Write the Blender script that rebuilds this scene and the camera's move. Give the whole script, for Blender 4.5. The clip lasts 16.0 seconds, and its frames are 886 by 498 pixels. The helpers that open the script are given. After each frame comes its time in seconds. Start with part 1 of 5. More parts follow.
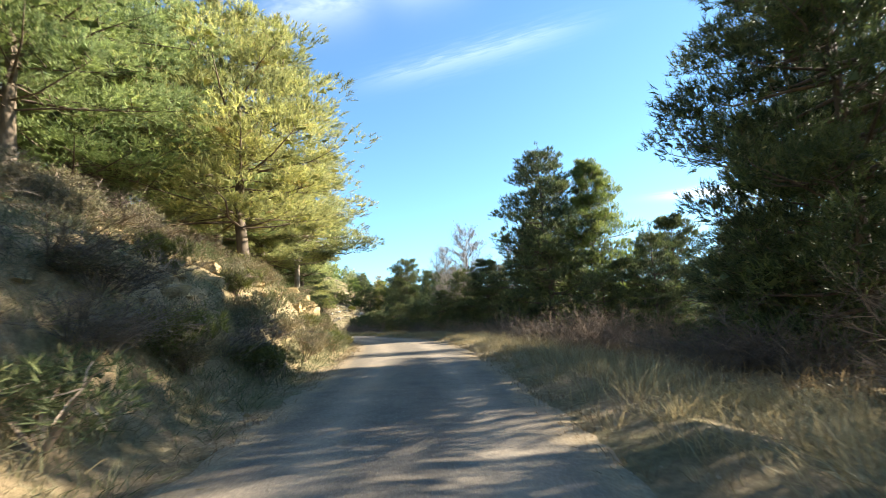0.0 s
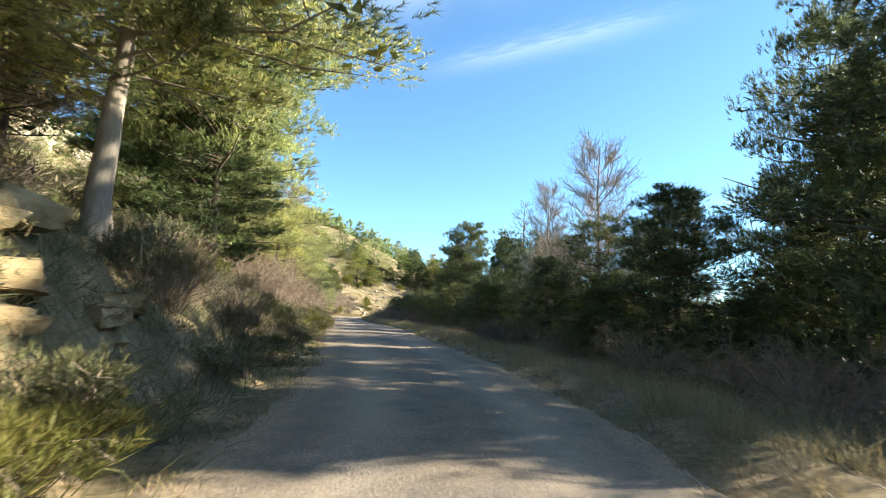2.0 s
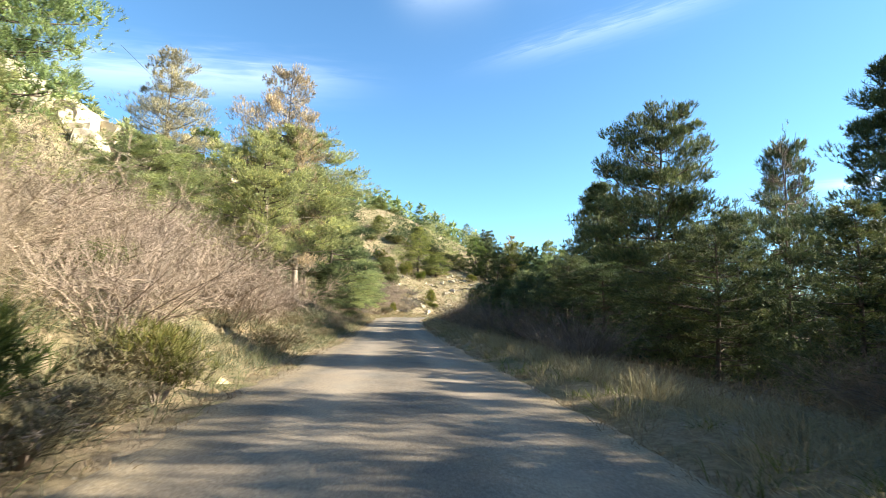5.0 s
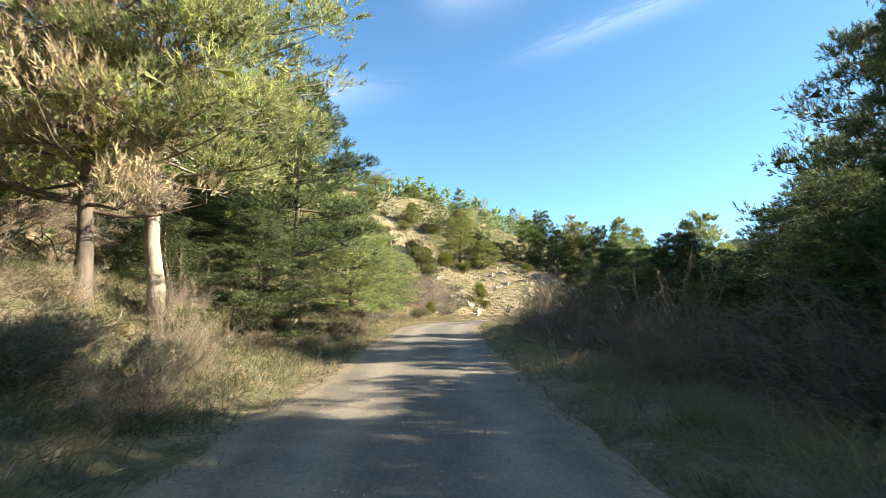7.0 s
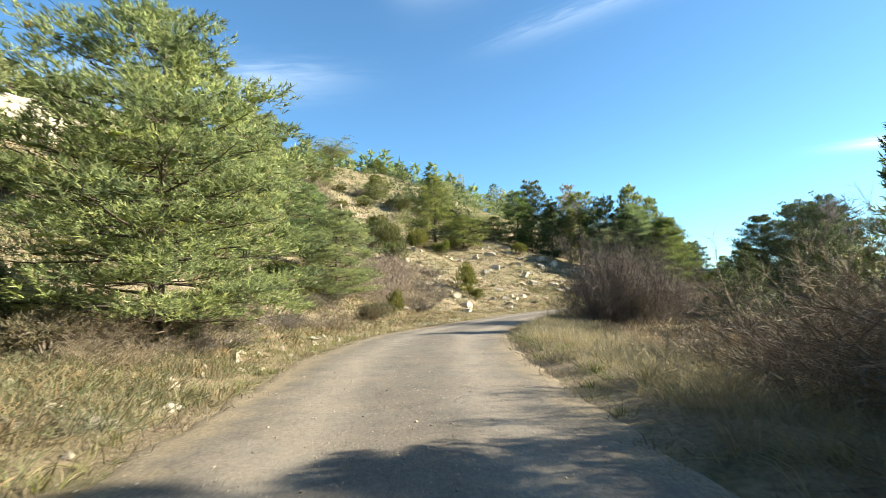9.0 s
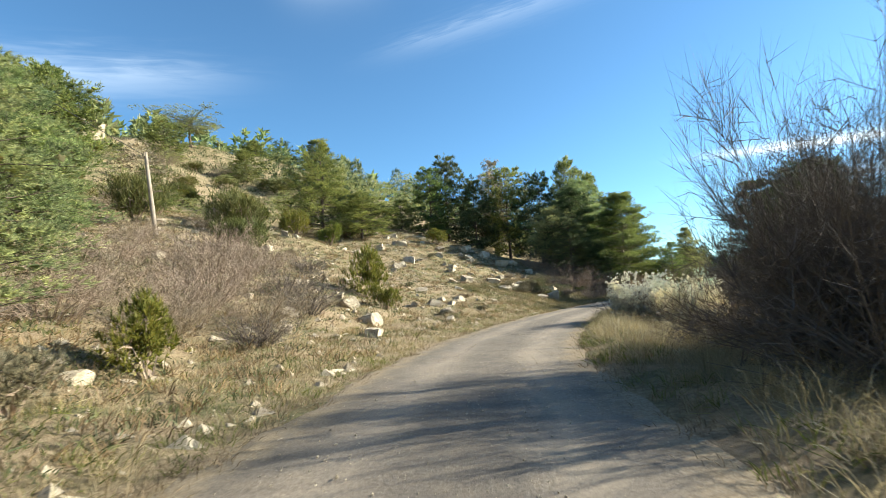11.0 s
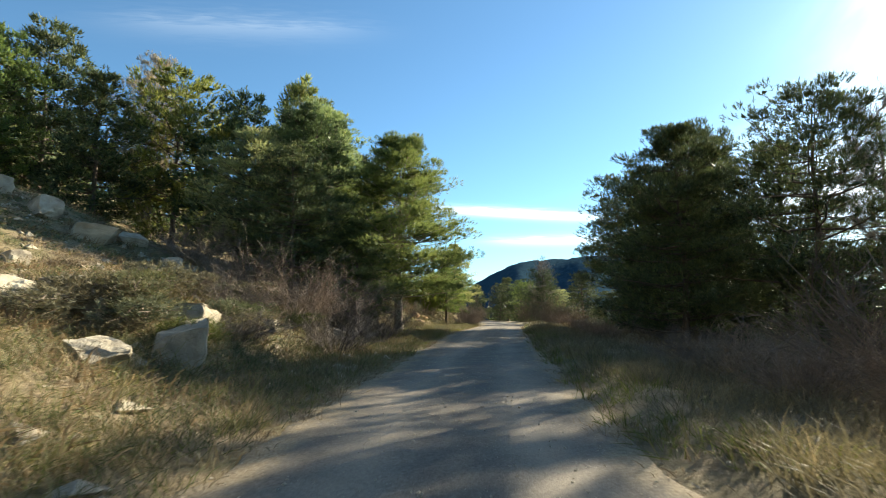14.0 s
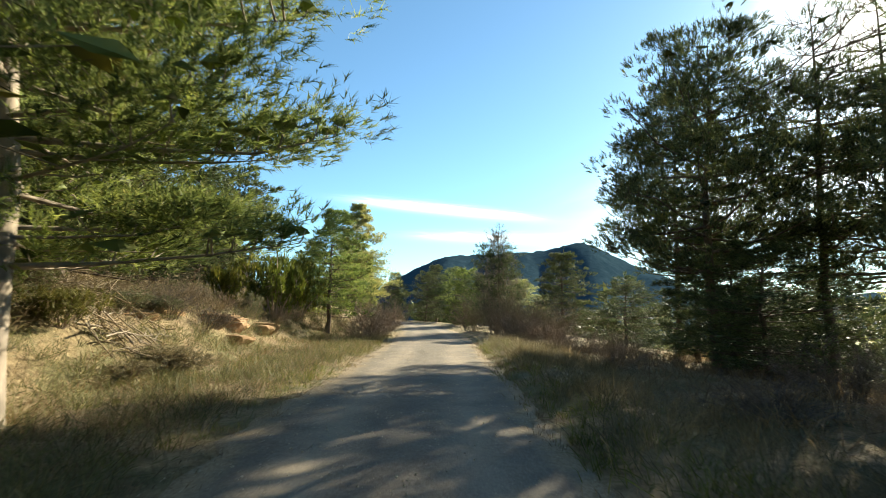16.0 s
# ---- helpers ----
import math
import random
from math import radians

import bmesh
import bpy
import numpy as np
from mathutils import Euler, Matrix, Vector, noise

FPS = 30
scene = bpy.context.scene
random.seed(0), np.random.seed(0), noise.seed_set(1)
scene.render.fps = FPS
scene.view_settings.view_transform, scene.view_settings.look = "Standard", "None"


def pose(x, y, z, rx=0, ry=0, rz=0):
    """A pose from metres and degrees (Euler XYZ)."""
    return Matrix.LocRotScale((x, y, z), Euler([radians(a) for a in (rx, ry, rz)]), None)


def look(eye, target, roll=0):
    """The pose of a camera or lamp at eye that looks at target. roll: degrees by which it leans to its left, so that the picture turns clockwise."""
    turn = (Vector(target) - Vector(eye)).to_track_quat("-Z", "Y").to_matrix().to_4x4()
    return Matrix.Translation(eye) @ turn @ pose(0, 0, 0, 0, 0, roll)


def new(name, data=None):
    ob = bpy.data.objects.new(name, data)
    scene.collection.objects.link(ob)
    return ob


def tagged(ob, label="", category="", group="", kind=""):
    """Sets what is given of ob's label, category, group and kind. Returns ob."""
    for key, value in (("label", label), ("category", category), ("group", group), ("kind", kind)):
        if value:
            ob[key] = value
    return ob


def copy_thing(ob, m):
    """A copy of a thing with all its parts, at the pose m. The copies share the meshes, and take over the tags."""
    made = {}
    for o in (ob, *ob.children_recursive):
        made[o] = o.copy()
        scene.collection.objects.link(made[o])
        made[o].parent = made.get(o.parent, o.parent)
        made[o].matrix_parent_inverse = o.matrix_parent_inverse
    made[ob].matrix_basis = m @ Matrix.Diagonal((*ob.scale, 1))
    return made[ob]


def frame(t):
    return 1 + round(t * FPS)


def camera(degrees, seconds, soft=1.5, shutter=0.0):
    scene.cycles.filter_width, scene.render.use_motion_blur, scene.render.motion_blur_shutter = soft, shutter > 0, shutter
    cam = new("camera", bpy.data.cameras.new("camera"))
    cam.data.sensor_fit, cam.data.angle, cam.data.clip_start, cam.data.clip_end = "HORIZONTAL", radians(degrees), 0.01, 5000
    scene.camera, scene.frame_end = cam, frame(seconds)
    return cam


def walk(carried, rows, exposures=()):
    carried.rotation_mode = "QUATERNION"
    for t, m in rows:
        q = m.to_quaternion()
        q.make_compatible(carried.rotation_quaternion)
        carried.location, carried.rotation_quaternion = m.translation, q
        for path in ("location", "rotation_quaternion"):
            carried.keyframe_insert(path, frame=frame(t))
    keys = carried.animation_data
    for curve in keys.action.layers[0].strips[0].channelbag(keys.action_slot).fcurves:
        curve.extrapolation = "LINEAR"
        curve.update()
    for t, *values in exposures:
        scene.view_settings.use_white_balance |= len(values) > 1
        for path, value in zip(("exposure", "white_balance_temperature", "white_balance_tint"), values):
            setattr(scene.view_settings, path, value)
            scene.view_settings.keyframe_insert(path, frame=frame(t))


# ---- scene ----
cam = camera(82.8, 16.0, soft=0.8, shutter=0.1)
PATH = [
    (0, (2.702, -1.429, 0.853), (2.691, 0.548, 1.155), -2.9),
    (0.5, (2.217, 5.045, 1.075), (2.17, 7.022, 1.374), -0.4),
    (1, (1.683, 11.427, 1.225), (1.61, 13.404, 1.514), 0.3),
    (1.5, (0.848, 17.594, 1.286), (0.653, 19.565, 1.562), 1.9),
    (2, (-0.137, 23.635, 1.381), (-0.374, 25.605, 1.634), 2.8),
    (2.5, (-1.196, 29.508, 1.438), (-1.48, 31.471, 1.69), 3.5),
    (3, (-2.37, 35.127, 1.437), (-2.732, 37.078, 1.686), 3.2),
    (3.5, (-3.786, 40.57, 1.407), (-4.244, 42.501, 1.652), 1.9),
    (4, (-5.647, 45.825, 1.436), (-6.21, 47.728, 1.685), 0.5),
    (4.5, (-7.44, 50.957, 1.471), (-8.022, 52.857, 1.702), 1.6),
    (5, (-8.879, 56.154, 1.497), (-9.36, 58.082, 1.723), 2.2),
    (5.2, (-9.444, 58.241, 1.515), (-9.877, 60.18, 1.743), 0.7),
    (7.3, (-16.561, 79.619, 1.385), (-17.216, 81.497, 1.597), -0.3),
    (7.5, (-17.274, 81.609, 1.36), (-17.935, 83.485, 1.564), -0.3),
    (8, (-19.03, 86.536, 1.293), (-19.67, 88.42, 1.498), -1.1),
    (8.2, (-19.685, 88.502, 1.293), (-20.304, 90.393, 1.489), -1.3),
    (10.3, (-25.909, 109.091, 1.399), (-26.199, 111.061, 1.58), -2.9),
    (10.5, (-26.305, 111.099, 1.376), (-26.549, 113.077, 1.55), -3.3),
    (11, (-26.851, 116.256, 1.274), (-26.975, 118.243, 1.463), -4.0),
    (11.5, (-26.98, 121.509, 1.16), (-26.959, 123.499, 1.356), -4.7),
    (12, (-26.726, 126.832, 1.054), (-26.522, 128.809, 1.28), -4.5),
    (12.5, (-25.931, 132.308, 1.14), (-25.544, 134.255, 1.38), -3.8),
    (13, (-24.634, 137.683, 1.216), (-24.068, 139.585, 1.464), -2.9),
    (13.5, (-22.859, 142.847, 1.238), (-22.119, 144.688, 1.489), -1.5),
    (14, (-20.657, 147.803, 1.25), (-19.757, 149.569, 1.514), -0.1),
    (14.5, (-18.03, 152.524, 1.316), (-17.004, 154.219, 1.587), -0.2),
    (15, (-15.141, 157.081, 1.403), (-14.039, 158.73, 1.661), 0.6),
    (15.5, (-12.106, 161.634, 1.525), (-10.963, 163.257, 1.773), 1.4),
    (16, (-9.039, 165.978, 1.836), (-7.885, 167.594, 2.079), 0.9),
]
walk(cam, [(t, look(eye, target, roll)) for t, eye, target, roll in PATH],
     [(0, 2.32, 6950, 6), (1, 2.2, 6800, 6), (2, 2.22, 6700, 5), (3, 2.22, 6600, 5), (5, 2.12, 6550, 4), (7.5, 2.05, 6750, 3), (8.2, 1.95, 6600, 2), (11, 1.6, 6400, 2), (13, 1.42, 6500, 1), (14, 1.62, 7000, 1), (14.5, 1.68, 7300, 0), (16, 1.7, 7500, 0)])

# ---- light ----
SUN_AZ, SUN_EL = radians(75), radians(24)
world = bpy.data.worlds.new("sky")
scene.world = world
world.use_nodes = True
wn, wl = world.node_tree.nodes, world.node_tree.links
wn.clear()
sky = wn.new("ShaderNodeTexSky")
sky.sky_type, sky.sun_disc = "NISHITA", False
sky.sun_elevation, sky.sun_rotation = SUN_EL, SUN_AZ
sky.altitude, sky.air_density, sky.dust_density, sky.ozone_density = 1000, 1.0, 0.35, 3.2


def wmath(op, a, b=None, c=None):
    m = wn.new("ShaderNodeMath")
    m.operation = op
    for k, v in enumerate((a, b, c)):
        if v is None:
            continue
        if hasattr(v, "links"):
            wl.new(v, m.inputs[k])
        else:
            m.inputs[k].default_value = v
    return m.outputs[0]


def wdot(a, v):
    m = wn.new("ShaderNodeVectorMath")
    m.operation = "DOT_PRODUCT"
    wl.new(a, m.inputs[0])
    m.inputs[1].default_value = v
    return m.outputs["Value"]


def heading(az, el):
    az, el = radians(az), radians(el)
    return Vector((math.sin(az) * math.cos(el), math.cos(az) * math.cos(el), math.sin(el)))


way = wn.new("ShaderNodeTexCoord").outputs["Generated"]


def cloud(a, b, thick, soft, amount, grain, ragged=0.5):
    """A cirrus streak between two headings (azimuth, elevation), thick in degrees across."""
    va, vb = heading(*a), heading(*b)
    c = (va + vb).normalized()
    t = (vb - va - c * (vb - va).dot(c)).normalized()
    n = c.cross(t)
    half = (vb - va).length / 2
    depth = wmath("MAXIMUM", wdot(way, c), 0.05)
    u = wmath("DIVIDE", wmath("DIVIDE", wdot(way, t), depth), half)
    v = wmath("DIVIDE", wmath("DIVIDE", wdot(way, n), depth), math.tan(radians(thick)))
    xyz = wn.new("ShaderNodeCombineXYZ")
    wl.new(u, xyz.inputs[0])
    wl.new(v, xyz.inputs[1])
    tex = wn.new("ShaderNodeTexNoise")
    tex.inputs["Scale"].default_value, tex.inputs["Detail"].default_value, tex.inputs["Distortion"].default_value = grain, 6, 0.6
    wl.new(xyz.outputs[0], tex.inputs["Vector"])
    shift = wmath("MULTIPLY_ADD", tex.outputs["Fac"], 2 * ragged, -ragged)
    v = wmath("ADD", v, shift)
    r2 = wmath("ADD", wmath("POWER", wmath("ABSOLUTE", u), 3.0), wmath("POWER", wmath("ABSOLUTE", v), soft))
    body = wmath("POWER", 2.718, wmath("MULTIPLY", r2, -1.0))
    front = wmath("GREATER_THAN", wdot(way, c), 0.1)
    body = wmath("MULTIPLY", wmath("MULTIPLY", body, front), wmath("MULTIPLY_ADD", tex.outputs["Fac"], 1.2, 0.2))
    return wmath("MULTIPLY", body, amount)


tint = wn.new("ShaderNodeMix")
tint.data_type, tint.blend_type = "RGBA", "MULTIPLY"
tint.inputs[0].default_value = 1.0
wl.new(sky.outputs[0], tint.inputs[6])
tint.inputs[7].default_value = (0.71, 0.91, 0.98, 1)
cover = None
for spec in [((-8, 27.0), (17, 30.6), 1.0, 1.5, 0.09, 3.4, 0.9), ((26.5, 12.1), (44.5, 10.6), 0.42, 1.6, 0.95, 2.5), ((-60, 18.0), (-28, 23.5), 1.7, 1.8, 0.18, 2.6, 0.9),
             ((-6, 36), (6, 38), 2.0, 1.5, 0.16, 3.0), ((-20, 33), (-8, 35), 2.0, 1.5, 0.14, 3.0), ((33, 8.4), (50, 8.0), 0.45, 1.6, 0.5, 2.5), ((72, 22), (104, 34), 6.5, 2.2, 1.4, 1.6), ((52, 9), (100, 13), 4.5, 1.6, 0.75, 1.5)]:
    one = cloud(*spec)
    cover = one if cover is None else wmath("ADD", cover, one)
cover = wmath("MINIMUM", cover, 1.0)
white = wn.new("ShaderNodeMix")
white.data_type = "RGBA"
wl.new(cover, white.inputs[0])
wl.new(tint.outputs[2], white.inputs[6])
white.inputs[7].default_value = (11.0, 11.2, 11.4, 1)
bg = wn.new("ShaderNodeBackground")
bg.inputs[1].default_value = 0.08
wout = wn.new("ShaderNodeOutputWorld")
wl.new(white.outputs[2], bg.inputs[0])
wl.new(bg.outputs[0], wout.inputs[0])
sun = new("sun", bpy.data.lights.new("sun", "SUN"))
sun.data.energy, sun.data.angle, sun.data.color = 5.0, radians(0.6), (1.0, 0.91, 0.78)
sun.matrix_world = look((0, 0, 0), (-math.sin(SUN_AZ) * math.cos(SUN_EL), -math.cos(SUN_AZ) * math.cos(SUN_EL), -math.sin(SUN_EL)))
sun.location = (60, 60, 80)


# ---- materials ----
def mat(name, rough=0.85):
    m = bpy.data.materials.new(name)
    m.use_nodes = True
    b = m.node_tree.nodes["Principled BSDF"]
    b.inputs["Roughness"].default_value = rough
    b.inputs["Specular IOR Level"].default_value = 0.25
    return m, m.node_tree.nodes, m.node_tree.links, b


def noise_node(n, l, scale, detail=4.0, rough=0.6, coord="Object", warp=0.0, stretch=None):
    tc = n.new("ShaderNodeTexCoord")
    out = tc.outputs[coord]
    if stretch:
        mp = n.new("ShaderNodeMapping")
        mp.inputs["Scale"].default_value = stretch
        l.new(out, mp.inputs[0])
        out = mp.outputs[0]
    t = n.new("ShaderNodeTexNoise")
    t.inputs["Scale"].default_value, t.inputs["Detail"].default_value = scale, detail
    t.inputs["Roughness"].default_value, t.inputs["Distortion"].default_value = rough, warp
    l.new(out, t.inputs["Vector"])
    return t.outputs["Fac"]


def ramp(n, l, fac, stops):
    r = n.new("ShaderNodeValToRGB")
    e = r.color_ramp.elements
    while len(e) < len(stops):
        e.new(0.5)
    for k, (p, c) in enumerate(stops):
        e[k].position, e[k].color = p, (*c, 1)
    l.new(fac, r.inputs[0])
    return r.outputs[0]


def mix(n, l, fac, a, b, mode="MIX"):
    x = n.new("ShaderNodeMix")
    x.data_type, x.blend_type = "RGBA", mode
    for v, i in ((fac, 0), (a, 6), (b, 7)):
        if hasattr(v, "links"):
            l.new(v, x.inputs[i])
        else:
            x.inputs[i].default_value = v if i == 0 else (*v, 1)
    return x.outputs[2]


def bump(n, l, b, fac, strength, dist):
    bp = n.new("ShaderNodeBump")
    bp.inputs["Strength"].default_value, bp.inputs["Distance"].default_value = strength, dist
    l.new(fac, bp.inputs["Height"])
    l.new(bp.outputs[0], b.inputs["Normal"])


def foliage(name, dark, light, dry, translucent=0.35, dry_part=0.12):
    """Needles or leaves: colour by island and by thing, some light passing through."""
    m, n, l, b = mat(name, 0.6)
    geo, info = n.new("ShaderNodeNewGeometry"), n.new("ShaderNodeObjectInfo")
    c = ramp(n, l, geo.outputs["Random Per Island"], [(0.0, dark), (0.62, light), (1.0 - dry_part, light), (1.0, dry)])
    hue = ramp(n, l, info.outputs["Random"], [(0.0, (0.8, 0.95, 0.85)), (0.5, (1, 1, 1)), (1.0, (1.12, 1.05, 0.92))])
    c = mix(n, l, 1.0, c, hue, "MULTIPLY")
    tone = n.new("ShaderNodeAttribute")
    tone.attribute_name = "tone"
    lift = n.new("ShaderNodeMath")
    lift.operation = "ADD"
    l.new(tone.outputs["Fac"], lift.inputs[0])
    lift.inputs[1].default_value = 0.5
    c = mix(n, l, 1.0, c, ramp(n, l, lift.outputs[0], [(0.0, (0.38, 0.42, 0.42)), (0.5, (1, 1, 1)), (1.0, (1.6, 1.55, 1.35))]), "MULTIPLY")
    big = noise_node(n, l, 0.9, 2)
    c = mix(n, l, 1.0, c, ramp(n, l, big, [(0.3, (0.72, 0.76, 0.78)), (0.7, (1.2, 1.15, 0.95))]), "MULTIPLY")
    l.new(c, b.inputs["Base Color"])
    tr = n.new("ShaderNodeBsdfTranslucent")
    l.new(c, tr.inputs[0])
    ms = n.new("ShaderNodeMixShader")
    ms.inputs[0].default_value = translucent
    l.new(b.outputs[0], ms.inputs[1])
    l.new(tr.outputs[0], ms.inputs[2])
    l.new(ms.outputs[0], n["Material Output"].inputs[0])
    return m


def bark(name, a, c, scale=6):
    m, n, l, b = mat(name, 0.9)
    f = noise_node(n, l, scale, 6, 0.7, stretch=(1, 1, 0.25))
    f2 = noise_node(n, l, 1.3, 3)
    col = ramp(n, l, f, [(0.3, a), (0.7, c)])
    col = mix(n, l, 1.0, col, ramp(n, l, f2, [(0.3, (0.75, 0.75, 0.78)), (0.7, (1.15, 1.1, 1.0))]), "MULTIPLY")
    l.new(col, b.inputs["Base Color"])
    bump(n, l, b, f, 0.8, 0.03)
    return m


NEEDLE = foliage("pine_needles", (0.15, 0.178, 0.084), (0.39, 0.42, 0.21), (0.49, 0.41, 0.26), 0.5)
NEEDLE_MID = foliage("deep_green_pine_needles", (0.085, 0.115, 0.04), (0.26, 0.295, 0.1), (0.36, 0.31, 0.14), 0.5)
# darkened copy of the pine needles: the backlit side's shade is in the colour
NEEDLE_SHADE = foliage("shade_dark_pine_needles", (0.04, 0.058, 0.032), (0.125, 0.155, 0.07), (0.22, 0.195, 0.11), 0.24)
NEEDLE_BROWN = foliage("browning_needles", (0.22, 0.165, 0.115), (0.45, 0.35, 0.26), (0.54, 0.46, 0.38))
JUNIPER = foliage("juniper_leaves", (0.064, 0.08, 0.016), (0.2, 0.2, 0.04), (0.288, 0.232, 0.072), 0.42)
SCRUB = foliage("grey_tan_scrub", (0.085, 0.076, 0.052), (0.21, 0.185, 0.125), (0.34, 0.275, 0.185), 0.3)
SCRUB_GREEN = foliage("grey_green_scrub", (0.06, 0.068, 0.036), (0.17, 0.17, 0.085), (0.29, 0.23, 0.135), 0.3)
BROOM = foliage("broom_green", (0.0525, 0.0638, 0.0188), (0.15, 0.15, 0.045), (0.255, 0.195, 0.09), 0.3)
STRAW = foliage("dry_grass", (0.216, 0.155, 0.0972), (0.382, 0.299, 0.202), (0.461, 0.389, 0.295), 0.4)
STRAW_DARK = foliage("brown_brush", (0.122, 0.0864, 0.0576), (0.259, 0.191, 0.126), (0.338, 0.266, 0.187), 0.35)
GREEN_GRASS = foliage("green_grass", (0.075, 0.0825, 0.0225), (0.188, 0.188, 0.0525), (0.338, 0.27, 0.128), 0.35)
BLOSSOM = foliage("white_blossom", (0.72, 0.7, 0.62), (0.82, 0.81, 0.76), (0.7, 0.68, 0.55), 0.3)
BARK = bark("pine_bark", (0.056, 0.044, 0.036), (0.192, 0.152, 0.12))
BARK_PALE = bark("pale_bark", (0.17, 0.14, 0.111), (0.391, 0.34, 0.281))
DEADWOOD = bark("dead_grey_wood", (0.2, 0.17, 0.15), (0.42, 0.37, 0.34), 9)
TWIG = bark("bare_twigs", (0.15, 0.115, 0.09), (0.38, 0.3, 0.235), 4)
TWIG_GREY = bark("grey_bare_twigs", (0.09, 0.075, 0.0638), (0.225, 0.188, 0.158), 4)
TWIG_TAN = bark("tan_dry_twigs", (0.15, 0.12, 0.085), (0.34, 0.275, 0.195), 4)


def rock_material(name, a, c, stain):
    m, n, l, b = mat(name, 0.9)
    f = noise_node(n, l, 2.2, 8, 0.65, "Object")
    f2 = noise_node(n, l, 0.7, 3)
    col = ramp(n, l, f, [(0.28, stain), (0.45, a), (0.72, c)])
    col = mix(n, l, 1.0, col, ramp(n, l, f2, [(0.3, (0.8, 0.78, 0.75)), (0.7, (1.1, 1.08, 1.0))]), "MULTIPLY")
    info = n.new("ShaderNodeObjectInfo")
    col = mix(n, l, 1.0, col, ramp(n, l, info.outputs["Random"], [(0, (0.82, 0.8, 0.76)), (1, (1.12, 1.1, 1.06))]), "MULTIPLY")
    l.new(col, b.inputs["Base Color"])
    bump(n, l, b, noise_node(n, l, 7, 8, 0.7), 0.9, 0.06)
    return m


OCHRE_ROCK = rock_material("ochre_rock", (0.288, 0.216, 0.12), (0.448, 0.368, 0.24), (0.128, 0.096, 0.06))
PALE_ROCK = rock_material("pale_limestone", (0.391, 0.34, 0.272), (0.578, 0.527, 0.442), (0.204, 0.17, 0.136))


def ground_material():
    m, n, l, b = mat("hillside_soil", 0.95)
    f1, f2, f3 = noise_node(n, l, 0.12, 5, 0.6), noise_node(n, l, 0.9, 6, 0.65), noise_node(n, l, 9, 8, 0.75)
    soil = ramp(n, l, f3, [(0.3, (0.158, 0.107, 0.0682)), (0.5, (0.296, 0.22, 0.141)), (0.72, (0.444, 0.347, 0.241))])
    dry = ramp(n, l, f3, [(0.3, (0.128, 0.0937, 0.0545)), (0.5, (0.266, 0.201, 0.114)), (0.75, (0.395, 0.31, 0.191))])
    green = ramp(n, l, f3, [(0.3, (0.0642, 0.0611, 0.0291)), (0.55, (0.148, 0.136, 0.0636)), (0.8, (0.266, 0.23, 0.127))])
    k = ramp(n, l, f2, [(0.42, (0, 0, 0)), (0.58, (1, 1, 1))])
    k2 = ramp(n, l, f1, [(0.34, (0, 0, 0)), (0.56, (1, 1, 1))])
    col = mix(n, l, k2, mix(n, l, k, soil, dry), mix(n, l, k, dry, green))
    l.new(col, b.inputs["Base Color"])
    bump(n, l, b, f3, 1.0, 0.08)
    return m


